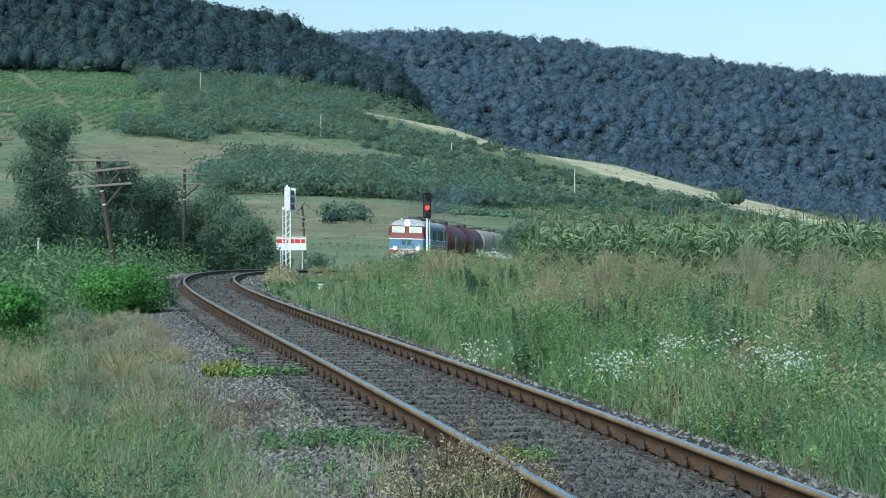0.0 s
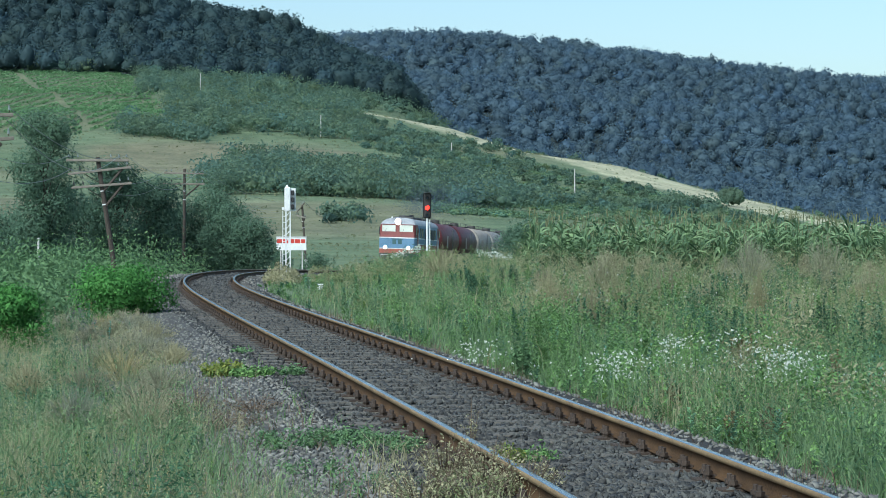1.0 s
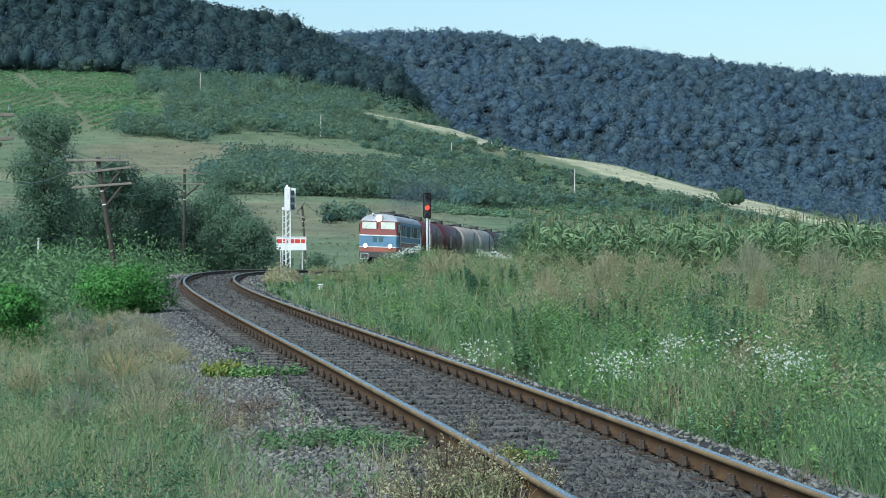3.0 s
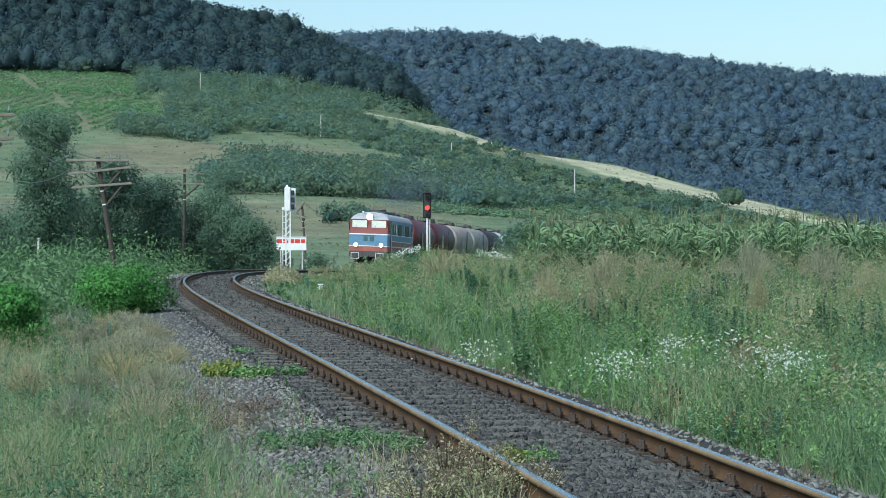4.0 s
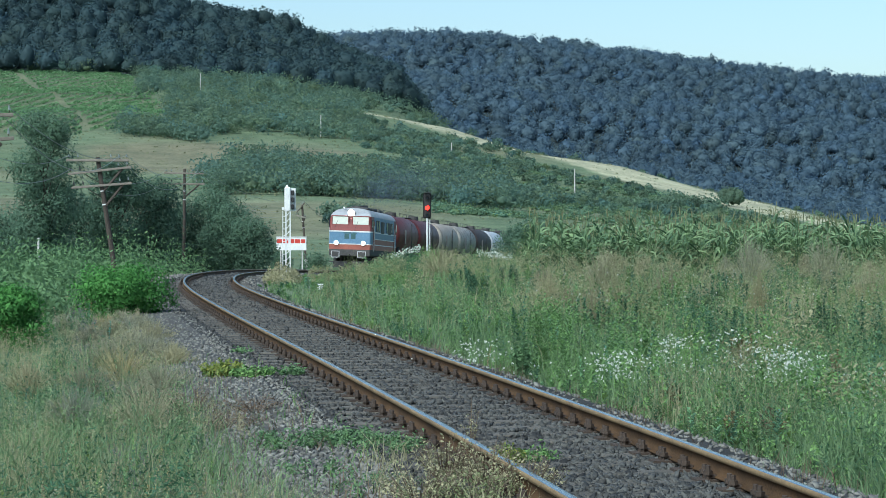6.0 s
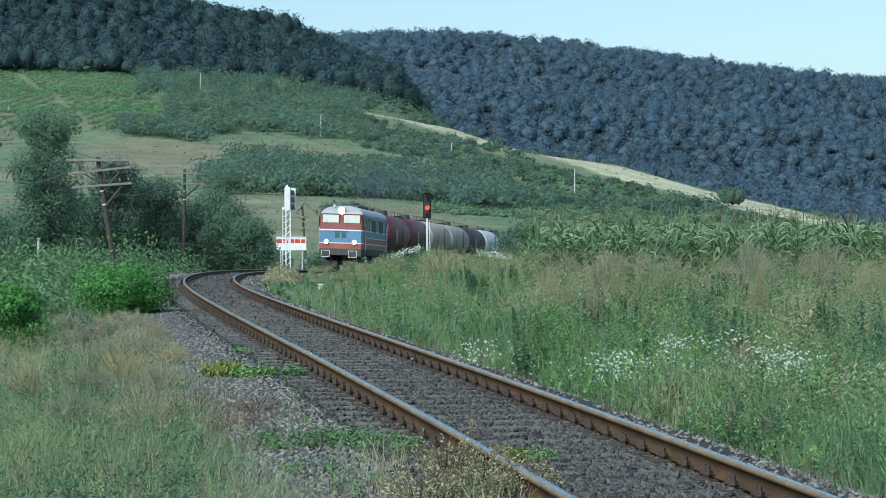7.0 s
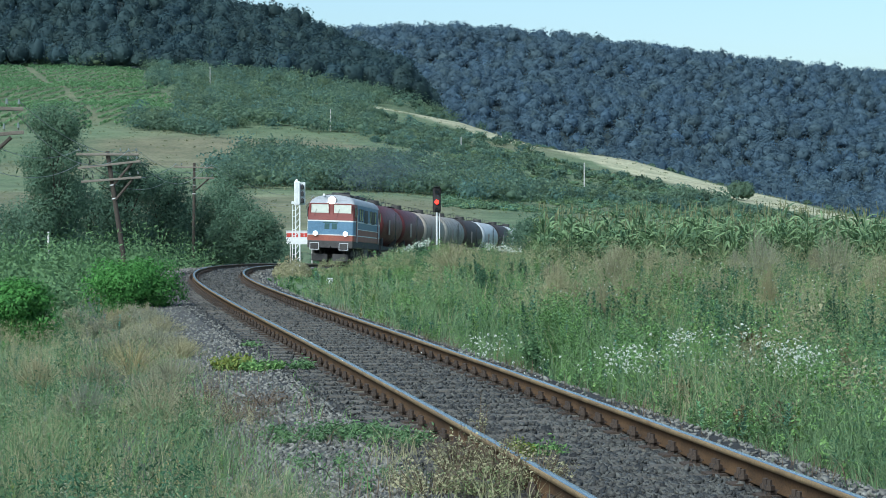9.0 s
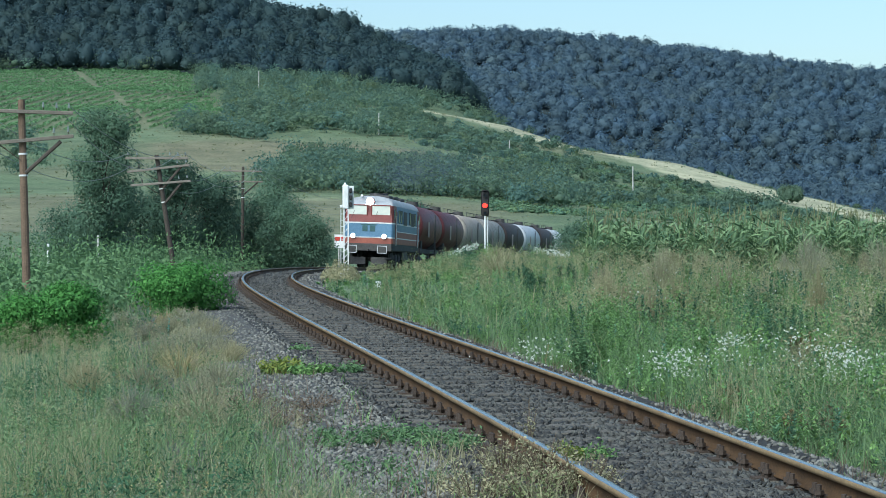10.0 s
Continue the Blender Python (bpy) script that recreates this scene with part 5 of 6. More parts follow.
def trackside_weeds():
    for mark, d, r, h, n, sz, m, label, dry in (
            (395, 26.5, 0.28, 0.22, 420, 0.05, M_YELLOWWEED, "low yellowing green weed on the ballast", 0),
            (450, 26.0, 0.26, 0.14, 380, 0.045, M_LUSH, "low green weed on the ballast", 0),
            (518, 26.2, 0.16, 0.16, 220, 0.04, M_UNDERGROWTH, "small dark green weed by the rail", 0),
            (430, 30.5, 0.16, 0.12, 120, 0.04, M_UNDERGROWTH, "small green weed on the ballast", 0),
            (520, 18.2, 0.34, 0.16, 420, 0.03, M_UNDERGROWTH, "creeping green weed on the gravel", 0),
            (620, 18.0, 0.30, 0.18, 420, 0.03, M_UNDERGROWTH, "creeping green weed on the gravel", 0),
            (700, 17.6, 0.26, 0.17, 300, 0.03, M_UNDERGROWTH, "creeping green weed near the rail", 0),
            (560, 16.2, 0.3, 0.1, 200, 0.026, M_UNDERGROWTH, "thin green weed on the gravel", 0),
            (640, 15.0, 0.35, 0.14, 180, 0.024, M_UNDERGROWTH, "green weed on the gravel", 0),
            (790, 15.6, 0.24, 0.40, 420, 0.022, M_DRY, "dry straw-coloured weed beside the rail", 1),
            (860, 15.2, 0.24, 0.40, 460, 0.022, M_DRY, "dry straw-coloured weed beside the rail", 1),
            (930, 14.6, 0.24, 0.38, 460, 0.022, M_DRY, "dry straw-coloured weed beside the rail", 1),
            (840, 14.2, 0.3, 0.28, 420, 0.022, M_OLIVE, "withering olive weed on the gravel", 1),
            (740, 14.3, 0.3, 0.28, 420, 0.022, M_DRY, "dry straw-coloured weed on the gravel", 1),
            (905, 16.6, 0.10, 0.22, 150, 0.03, M_YELLOWWEED, "small yellow-green weed between the rails", 0),
            (955, 16.8, 0.14, 0.15, 160, 0.03, M_LUSH, "small green weed between the rails", 0),
            (835, 18.2, 0.06, 0.42, 60, 0.018, M_DRY, "single dry stalk between the rails", 1),
            (400, 20.0, 0.35, 0.22, 260, 0.02, M_BROWN, "withered brown weed on the gravel", 1),
            (450, 21.5, 0.3, 0.2, 220, 0.02, M_BROWN, "withered brown weed on the gravel", 1),
            (330, 22.0, 0.35, 0.3, 260, 0.02, M_BROWN, "withered brown weed at the grass edge", 1),
            (1300, 19.4, 0.2, 0.35, 160, 0.025, M_BROWN, "withered brown dock by the rail", 1),
            (1370, 19.0, 0.15, 0.5, 160, 0.025, M_BROWN, "withered brown dock by the rail", 1),
            (923, 27.5, 0.10, 0.62, 260, 0.05, M_UNDERGROWTH, "upright dark green mullein in the grass", 0)):
        x, y = at_bearing(mark, d)
        weed(x, y, r * 1.15, h, n * 2, sz * 1.1, m, label, dry=dry)
    # straw and withered stalks at the foot of the ballast
    for name, n, l0, l1, s0, s1, h0, h1, m, label in (
            ("dry_stalks", 900, -1.7, -0.95, 6.5, 11.0, 0.08, 0.3, M_DRY, "pale dry stalks at the foot of the rail"),
            ("withered_stalks", 1100, -3.0, -1.5, 7.0, 20.0, 0.08, 0.3, M_BROWN, "withered brown stalks on the gravel"),
            ("gravel_grass", 1500, -2.9, -1.3, 7.0, 24.0, 0.06, 0.2, M_LUSH, "thin green grass on the gravel"),
            ("withered_stalks", 2600, 1.12, 2.1, 9.0, 42.0, 0.06, 0.24, M_BROWN, "withered brown stalks beside the rail")):
        s = s0 + (s1 - s0) * rng.random(n) ** 1.2
        l = rng.uniform(l0, l1, n)
        ok = np.sin(s * 2.3 + l * 4) + np.sin(s * 1.1 - l * 6) + rng.normal(size=n) * 0.5 > 0.1
        p = on_track(s[ok], l[ok], np.interp(l[ok], [-3.3, -2.3, -1.55, 1.45, 2.0], [-0.34, -0.24, -0.175, -0.19, -0.36]))
        k = len(p)
        stuff(name, blades(p[:, 0], p[:, 1], p[:, 2], rng.uniform(h0, h1, k), rng.uniform(0.004, 0.008, k), 1.4), m, label, "weeds")


M_YELLOWWEED = leaf("yellowing_weed_leaf", (0.26, 0.27, 0.06), (0.10, 0.18, 0.05), scale=6)


# ---- telegraph poles and wires ----
def telegraph_pole(mark, d, top, lean, arms, turn, label, base=None):
    """Wooden pole with cross-arms, iron bands and white insulators. Returns where the wires hang."""
    x, y = at_bearing(mark, d)
    z0 = float(ground_z(x, y)[0])
    h = top - z0
    m = pose(x, y, z0, 0, lean, turn)
    t = tagged(empty("telegraph_pole", m), label, "telegraph pole", "telegraph poles along the line")
    part("pole", rod(B(), (0, 0, -0.3), (0, 0, h), 0.10, 0.08, 12), M_POLE_BROWN if d < 60 else M_POLE, t)
    hooks = []
    for k, (dz, half, tilt) in enumerate(arms):
        mm = Matrix.Translation((0, -0.14, h - dz)) @ Matrix.Rotation(radians(tilt), 4, "Y")
        part("crossarm", box(B(), (0, 0, 0), (half * 2, 0.08, 0.085), 0.01, mm.to_3x3().to_4x4()), M_ARM, t).matrix_basis = Matrix.Translation((0, -0.14, h - dz))
        for q in (-0.9, -0.62, 0.42, 0.68, 0.92) if k == 0 else (-0.9, -0.6, 0.62, 0.9):
            p = mm @ Vector((q * half, 0, 0.055))
            bm = rod(B(), p, p + Vector((0, 0, 0.07)), 0.012, 0.012, 6)
            part("insulator_pin", bm, M_IRON, t)
            bm = rod(B(), p + Vector((0, 0, 0.06)), p + Vector((0, 0, 0.12)), 0.03, 0.026, 8)
            rod(bm, p + Vector((0, 0, 0.12)), p + Vector((0, 0, 0.18)), 0.022, 0.014, 8)
            part("insulator", bm, M_PORCELAIN if (q > 0.6 or k == 0) else M_BLACK, t)
            if abs(q) > 0.65:
                hooks.append(m @ (p + Vector((0, 0, 0.12))))
        if k > 0:
            part("brace", rod(B(), (half * 0.75, -0.1, h - dz - 0.03), (0.05, -0.1, h - dz - 0.75), 0.045, 0.045, 6), M_POLE, t)
            part("brace", rod(B(), (-half * 0.5, -0.1, h - dz - 0.03), (-0.05, -0.1, h - dz - 0.45), 0.012, 0.012, 5), M_IRON, t)
    for dz in (1.25, 1.75):
        bm = rod(B(), (0, 0, h - dz - 0.02), (0, 0, h - dz + 0.02), 0.102, 0.102, 12)
        part("iron_band", bm, M_WHITE, t, "pale metal band")
    return hooks


def wire(a, b, sag):
    cu = bpy.data.curves.new("telegraph_wire", "CURVE")
    cu.dimensions, cu.bevel_depth, cu.bevel_resolution = "3D", 0.009, 1
    sp = cu.splines.new("POLY")
    n = 17
    sp.points.add(n - 1)
    for i in range(n):
        f = i / (n - 1)
        p = a.lerp(b, f) - Vector((0, 0, sag * 4 * f * (1 - f)))
        sp.points[i].co = (*p, 1)
    cu.materials.append(M_WIRE)
    tagged(new("telegraph_wire", cu), "slack grey telegraph wire between two poles", "wire", "telegraph wires")


def telegraph_line():
    c = telegraph_pole(-58, 52, 4.38, -1.5, ((0.28, 1.17, 3), (0.95, 1.17, -4)), 12, "brown wooden telegraph pole with two cross-arms")
    a = telegraph_pole(207, 83, 4.05, -8.5, ((0.12, 1.15, 8.5), (0.5, 1.15, 2), (1.05, 1.1, 4)), 6, "leaning brown telegraph pole with three cross-arms")
    b = telegraph_pole(325, 128, 4.65, 0.5, ((0.25, 1.15, 1), (0.85, 1.2, 0)), -8, "brown telegraph pole among the thicket with two cross-arms")
    e = telegraph_pole(543, 170, 3.0, -8, ((0.2, 0.75, -20), (0.9, 0.8, 15)), -60, "leaning dark telegraph pole by the curve")
    for p, q, sag in ((c, a, 0.75), (a, b, 0.9), (b, e, 1.0)):
        for i in range(min(len(p), len(q))):
            if i in (0, 1, 2, 3, 5):
                wire(p[i], q[i], sag * (1 + 0.35 * math.sin(i * 2.1)))
    x, y = at_bearing(700, 190)
    wire(e[2], Vector((x, y, float(ground_z(x, y)[0]) + 0.4)), 0.4)
    x, y = at_bearing(545, 169.5)
    bm = box(B(), (0, 0, 0.75), (0.24, 0.2, 1.5), 0.03)
    t = part("concrete_stub", bm, M_WHITE)
    t.matrix_basis = pose(x, y, float(ground_z(x, y)[0]), 0, -6, 0)
    tagged(t, "white painted concrete stub beside the leaning pole", "post")


def hill_poles():
    for mark, d, h in ((168, 1160, 9.0), (355, 1010, 10.0), (568, 845, 8.0), (799, 820, 5.5), (1017, 727, 8.2)):
        x, y = at_bearing(mark, d)
        z = float(ground_z(x, y)[0])
        t = tagged(empty("power_pole", pose(x, y, z)), "pale concrete power pole on the hill slope", "power pole", "power poles on the hill")
        part("post", rod(B(), (0, 0, -1.5), (0, 0, h), 0.26, 0.18, 8), M_POLE_GREY, t)
        part("cap", rod(B(), (0, 0, h), (0, 0, h + 0.25), 0.2, 0.12, 8), M_POLE_GREY, t)


# ---- signals, sign, marker posts ----
def lattice_signal():
    """Signal seen from behind: white lattice mast, ladder and the back of the lamp case."""
    x, y = -6.24, 91.0
    z = float(ground_z(x, y)[0])
    t = tagged(empty("railway_signal", pose(x, y, z, 0, 0, 8)), "white lattice railway signal mast with its lamp case", "signal")
    h = 3.06 - z - 1.0
    for dx in (-0.085, 0.085):
        for dy in (-0.07, 0.07):
            part("mast_leg", box(B(), (dx, dy, h / 2), (0.04, 0.04, h), 0.004), M_WHITE, t)
    n = 11
    for i in range(n):
        za, zb = h * i / n + 0.05, h * (i + 1) / n
        part("lattice_bar", rod(B(), (-0.085, -0.07, za), (0.085, -0.07, zb), 0.013, 0.013, 5), M_WHITE, t)
        part("rung", rod(B(), (-0.21, -0.02, za), (-0.08, -0.02, za), 0.012, 0.012, 5), M_WHITE, t)
    part("ladder_rail", rod(B(), (-0.21, -0.02, 0), (-0.21, -0.02, h), 0.016, 0.016, 6), M_WHITE, t)
    case = part("lamp_case", box(B(), (-0.02, 0, h + 0.48), (0.24, 0.2, 0.96), 0.03), M_WHITE, t)
    part("backboard", box(B(), (0.14, 0.09, h + 0.46), (0.36, 0.03, 0.92), 0.012), M_WHITE, t)
    for i in range(3):
        part("lamp_opening", box(B(), (0.19, -0.02, h + 0.18 + i * 0.28), (0.11, 0.18, 0.2), 0.03), M_BLACK, t, "dark lamp hood")
    part("cap", rod(B(), (-0.04, 0, h + 0.96), (-0.04, 0, h + 1.06), 0.07, 0.03, 8), M_WHITE, t)
    part("side_lamp", box(B(), (-0.2, 0, h + 0.1), (0.1, 0.1, 0.12), 0.02), M_WHITE, t)


def red_signal():
    x, y = -1.2, 172.0
    z = float(ground_z(x, y)[0])
    t = tagged(empty("railway_signal", pose(x, y, z)), "railway signal showing a bright red light on a white post", "signal")
    top = 3.85 - z
    part("post", rod(B(), (0, 0, -0.2), (0, 0, top - 1.9), 0.085, 0.08, 10), M_WHITE, t)
    part("ladder", box(B(), (0.2, 0.05, (top - 2) / 2), (0.06, 0.05, top - 2), 0.01), M_WHITE, t)
    bd = part("signal_head", box(B(), (0, 0, top - 0.95), (0.62, 0.12, 1.95), 0.1), M_BLACK, t, "black signal head")
    for i, dz in enumerate((0.35, 1.12, 1.68)):
        bm = B()
        bmesh.ops.create_cone(bm, cap_ends=False, segments=14, radius1=0.15, radius2=0.15, depth=0.22, matrix=Matrix.Translation((0, -0.16, top - dz)) @ Matrix.Rotation(math.pi / 2, 4, "X"))
        part("hood", bm, M_BLACK, bd)
        bm = B()
        bmesh.ops.create_circle(bm, cap_ends=True, segments=16, radius=0.17 if i == 1 else 0.11, matrix=Matrix.Translation((0, -0.275 if i == 1 else -0.1, top - dz)) @ Matrix.Rotation(math.pi / 2, 4, "X"))
        bmesh.ops.solidify(bm, geom=bm.faces[:], thickness=0.01)
        part("lens", bm, M_LAMP_RED if i == 1 else M_GLASS_DARK, bd, "glowing red lens" if i == 1 else "")
    part("visor", box(B(), (0, -0.1, top + 0.03), (0.5, 0.35, 0.05), 0.01), M_BLACK, bd)
    part("base_box", box(B(), (-0.05, -0.1, 1.1), (0.5, 0.35, 0.3), 0.03), M_WHITE, t)


def sign_board():
    x, y = at_bearing(513, 146)
    z = float(ground_z(x, y)[0])
    t = tagged(empty("sign_board", pose(x, y, z, 0, 0, -4)), "white trackside board with red writing on two posts", "sign")
    zt = 1.585 - 25 * 146 / 4000 - z
    part("board", box(B(), (0.1, 0, zt - 0.42), (1.95, 0.05, 0.86), 0.01), M_WHITE, t)
    for q in (-0.6, 0.8):
        part("post", box(B(), (q, 0.06, (zt - 0.1) / 2), (0.08, 0.07, zt - 0.1), 0.01), M_POLE_GREY, t)
    for i, (q, w) in enumerate(((-0.68, 0.34), (-0.28, 0.36), (0.13, 0.3), (0.50, 0.36), (0.86, 0.26))):
        part("writing_bar", box(B(), (q, -0.03, zt - 0.26), (w, 0.012, 0.26), 0.004), M_REDPAINT, t, "red writing")
    part("frame", box(B(), (0.1, -0.012, zt + 0.02), (2.0, 0.08, 0.05), 0.01), M_POLE_GREY, t)


def markers():
    for mark, d, h, w, label in ((677, 186, 1.0, 0.1, "thin white marker post beyond the line"), (-21, 100, 1.6, 0.1, "white marker post with dark bands on the bank"),
                               (68, 104, 2.0, 0.09, "pale concrete post in front of the poplar"), (566, 70, 0.2, 0.2, "small white marker stone in the grass")):
        x, y = at_bearing(mark, d)
        z = float(ground_z(x, y)[0])
        t = tagged(empty("marker_post", pose(x, y, z)), label, "post")
        hh = h + (0.6 if d > 80 else 0)
        part("post", box(B(), (0, 0, hh / 2), (w, w, hh), 0.015), M_WHITE if mark != 68 else M_POLE_GREY, t)
        if mark == -21:
            for i in range(4):
                part("band", box(B(), (0, 0, hh - 0.25 - i * 0.38), (w + 0.008, w + 0.008, 0.1), 0.004), M_BLACK, t, "dark band")


meadow()
plant_trees()
undergrowth()
maize()
flowers()
trackside_weeds()
telegraph_line()
hill_poles()
lattice_signal()
red_signal()
sign_board()
markers()


# ---- train ----
def wheelset(parent, y, r, gauge=0.752):
    w = empty("wheelset", pose(0, y, r), parent)
    bm = rod(B(), (-0.85, 0, 0), (0.85, 0, 0), 0.08, 0.08, 8)
    part("axle", bm, M_WHEEL, w)
    for s in (-1, 1):
        bm = rod(B(), (s * (gauge - 0.065), 0, 0), (s * (gauge + 0.065), 0, 0), r, r, 28)
        rod(bm, (s * (gauge - 0.085), 0, 0), (s * (gauge - 0.055), 0, 0), r + 0.03, r + 0.03, 28)
        rod(bm, (s * (gauge + 0.066), 0, 0), (s * (gauge + 0.09), 0, 0), 0.14, 0.12, 10)
        box(bm, (s * (gauge + 0.072), 0, r * 0.5), (0.02, 0.08, r * 0.55))
        part("wheel", bm, M_WHEEL, w)
    return w


BODY = [(0.0, 0.95), (1.30, 0.95), (1.40, 1.02), (1.40, 1.38), (1.42, 1.42), (1.42, 1.70), (1.42, 1.76), (1.42, 2.10), (1.42, 2.52), (1.42, 2.60),
        (1.41, 3.20), (1.38, 3.58), (1.26, 3.82), (1.02, 4.00), (0.65, 4.10), (0.30, 4.14), (0.0, 4.15)]


def front_y(z):
    """How far forward the cab front stands at a height."""
    return 7.05 - max(0.0, z - 2.55) * 0.13 - max(0.0, z - 3.58) ** 1.6 * 1.5


def locomotive():
    t = tagged(empty("diesel_locomotive"), "blue and red diesel locomotive with a grey roof and lit lamps", "locomotive")
    bm = B()
    ring = [(x, z) for x, z in BODY] + [(-x, z) for x, z in BODY[-2:0:-1]]
    ys = [0.0, 0.10, 0.35, 1.4, 1.45, 12.7, 12.75, 13.8, 14.0, 14.1]
    inset = [0.93, 0.985, 1.0, 1.0, 1.0, 1.0, 1.0, 1.0, 0.985, 0.93]
    loops = []
    for q, k in zip(ys, inset):
        row = []
        for x, z in ring:
            f = front_y(z) if q < 7 else -front_y(z)
            y = f - q if q < 7 else f + (14.1 - q)
            row.append(bm.verts.new((x * k, y, z if z < 3.6 else 3.6 + (z - 3.6) * (0.55 + 0.45 * (k - 0.93) / 0.07))))
        loops.append(row)
    n = len(ring)

    def colour(z, cab):
        if z < 1.38:
            return 4
        if z < 1.72:
            return 6 if cab else 5
        if z < 1.77:
            return 3
        if z < 2.5:
            return 2 if cab else (5 if z < 2.1 else 2)
        if z < 2.6:
            return 3
        if z < 3.57:
            return 1 if cab else 2
        return 0
    for i in range(len(loops) - 1):
        for j in range(n):
            f = bm.faces.new((loops[i][j], loops[i][(j + 1) % n], loops[i + 1][(j + 1) % n], loops[i + 1][j]))
            f.material_index = colour(f.calc_center_median().z, i < 3 or i > 5)
            f.smooth = f.calc_center_median().z > 3.5
    for L, flip in ((loops[0], False), (loops[-1], True)):
        m = len(BODY)
        for j in range(1, m - 2):
            a, b, c, d = L[j], L[j + 1], L[n - j - 1], L[n - j]
            f = bm.faces.new((a, b, c, d))
            f.material_index = colour(f.calc_center_median().z, True)
        bm.faces.new((L[m - 2], L[m - 1], L[m])).material_index = 0
        bm.faces.new((L[0], L[1], L[n - 1])).material_index = 4
    bmesh.ops.recalc_face_normals(bm, faces=bm.faces[:])
    body = part("body", bm, [M_ROOF, M_BODY_RED, M_BODY_BLUE, M_WHITE, M_UNDER, M_BODY_ORANGE, M_FRONT_ORANGE], t)
    # cab front
    for e in (1, -1):
        def out(z, proud):
            return e * (front_y(z) + proud)
        for x in (-0.68, 0.68):
            tilt = Matrix.Rotation(-e * 0.129, 4, "X")
            bmf = B()
            for cx, cz, w, h in ((0, 0.46, 1.10, 0.06), (0, -0.46, 1.10, 0.06), (-0.55, 0, 0.06, 0.98), (0.55, 0, 0.06, 0.98)):
                box(bmf, (cx, 0, cz), (w, 0.05, h), 0.008)
            fr = part("window_frame", bmf, M_BODY_RED, body)
            fr.matrix_basis = Matrix.Translation((x, out(3.12, 0.02), 3.12)) @ tilt
            gl = part("windscreen", box(B(), (0, 0, 0), (1.06, 0.02, 0.90), 0.006), M_GLASS, body, "windscreen with its bright reflection put into the colour")
            gl.matrix_basis = Matrix.Translation((x, out(3.12, 0.012), 3.12)) @ tilt
            part("wiper", rod(B(), (x + 0.1, out(3.5, 0.05), 3.5), (x + 0.35, out(2.8, 0.05), 2.8), 0.012, 0.008, 5), M_BLACK, body)
        hl = part("headlamp", rod(B(), (0, out(3.80, -0.14), 3.80), (0, out(3.80, 0.12), 3.80), 0.26, 0.24, 18), M_BODY_RED, body)
        if e > 0:
            part("lens", rod(B(), (0, out(3.80, 0.12), 3.80), (0, out(3.80, 0.135), 3.80), 0.21, 0.20, 18), M_LAMP_WHITE, hl, "glaring white headlamp lens")
        for x in (-0.9, 0.9):
            ml = part("marker_lamp", rod(B(), (x, out(1.8, -0.02), 1.8), (x, out(1.8, 0.09), 1.8), 0.16, 0.15, 16), M_WHITE, body)
            part("lens", rod(B(), (x, out(1.8, 0.09), 1.8), (x, out(1.8, 0.105), 1.8), 0.125, 0.12, 16), M_LAMP_LOW if e > 0 else M_GLASS, ml, "lit lamp lens" if e > 0 else "")
            bu = part("buffer", rod(B(), (x * 0.97, out(1.06, -0.05), 1.06), (x * 0.97, out(1.06, 0.50), 1.06), 0.12, 0.10, 12), M_UNDER, t)
            part("buffer_plate", box(B(), (x * 0.97, out(1.06, 0.52), 1.06), (0.50, 0.05, 0.40), 0.02), M_UNDER, bu)
            bmr = B()
            for cx, cz, w, h in ((0, 0.2, 0.56, 0.035), (0, -0.2, 0.56, 0.035), (-0.26, 0, 0.035, 0.43), (0.26, 0, 0.035, 0.43)):
                box(bmr, (x * 0.97 + cx, out(1.06, 0.545), 1.04 + cz), (w, 0.02, h))
            part("plate_rim", bmr, M_SILVER, bu, "pale painted rim")
            part("step", box(B(), (x * 1.35, out(0.5, -0.1), 0.55), (0.32, 0.25, 0.05), 0.01), M_UNDER, t)
            part("snowplough", box(B(), (x * 0.7, out(0.4, -0.1), 0.38), (0.95, 0.06, 0.42), 0.02), M_UNDER, t)
        part("coupling_hook", rod(B(), (0, out(1.04, 0), 1.04), (0, out(1.04, 0.32), 0.98), 0.07, 0.05, 8), M_UNDER, t)
        part("buffer_beam", box(B(), (0, out(1.1, 0.01), 1.16), (2.7, 0.1, 0.42), 0.02), M_UNDER, t)
        part("white_line", box(B(), (0, out(2.56, 0.0), 2.56), (2.62, 0.03, 0.05), 0.004), M_WHITE, body, "white painted line")
        part("white_line", box(B(), (0, out(1.74, 0.0), 1.74), (2.62, 0.03, 0.04), 0.004), M_WHITE, body, "white painted line")
        for x in (-0.22, 0.22):
            part("emblem", box(B(), (x, out(2.25, 0.004), 2.24), (0.30, 0.02, 0.34), 0.006), M_EMBLEM, body, "dark green plain emblem")
        part("emblem_bar", box(B(), (0, out(2.4, 0.003), 2.46), (0.9, 0.015, 0.07), 0.004), M_EMBLEM, body, "pale green plain bar")
    # sides
    for s in (-1, 1):
        for y in (5.75, -5.75):
            part("cab_door", box(B(), (s * 1.425, y, 2.35), (0.03, 0.72, 1.85), 0.01), M_BODY_RED, body, "red cab door")
            part("cab_side_window", box(B(), (s * 1.43, y + (0.85 if y > 0 else -0.85), 3.08), (0.03, 0.6, 0.6), 0.03), M_GLASS_DARK, body)
            part("handrail", rod(B(), (s * 1.50, y + 0.42, 1.3), (s * 1.50, y + 0.42, 3.0), 0.02, 0.02, 6), M_WHITE, body)
        for y in (4.3, 3.2, -1.3, -4.0):
            part("side_window", box(B(), (s * 1.425, y, 3.0), (0.03, 0.62, 0.75), 0.04), M_GLASS_DARK, body)
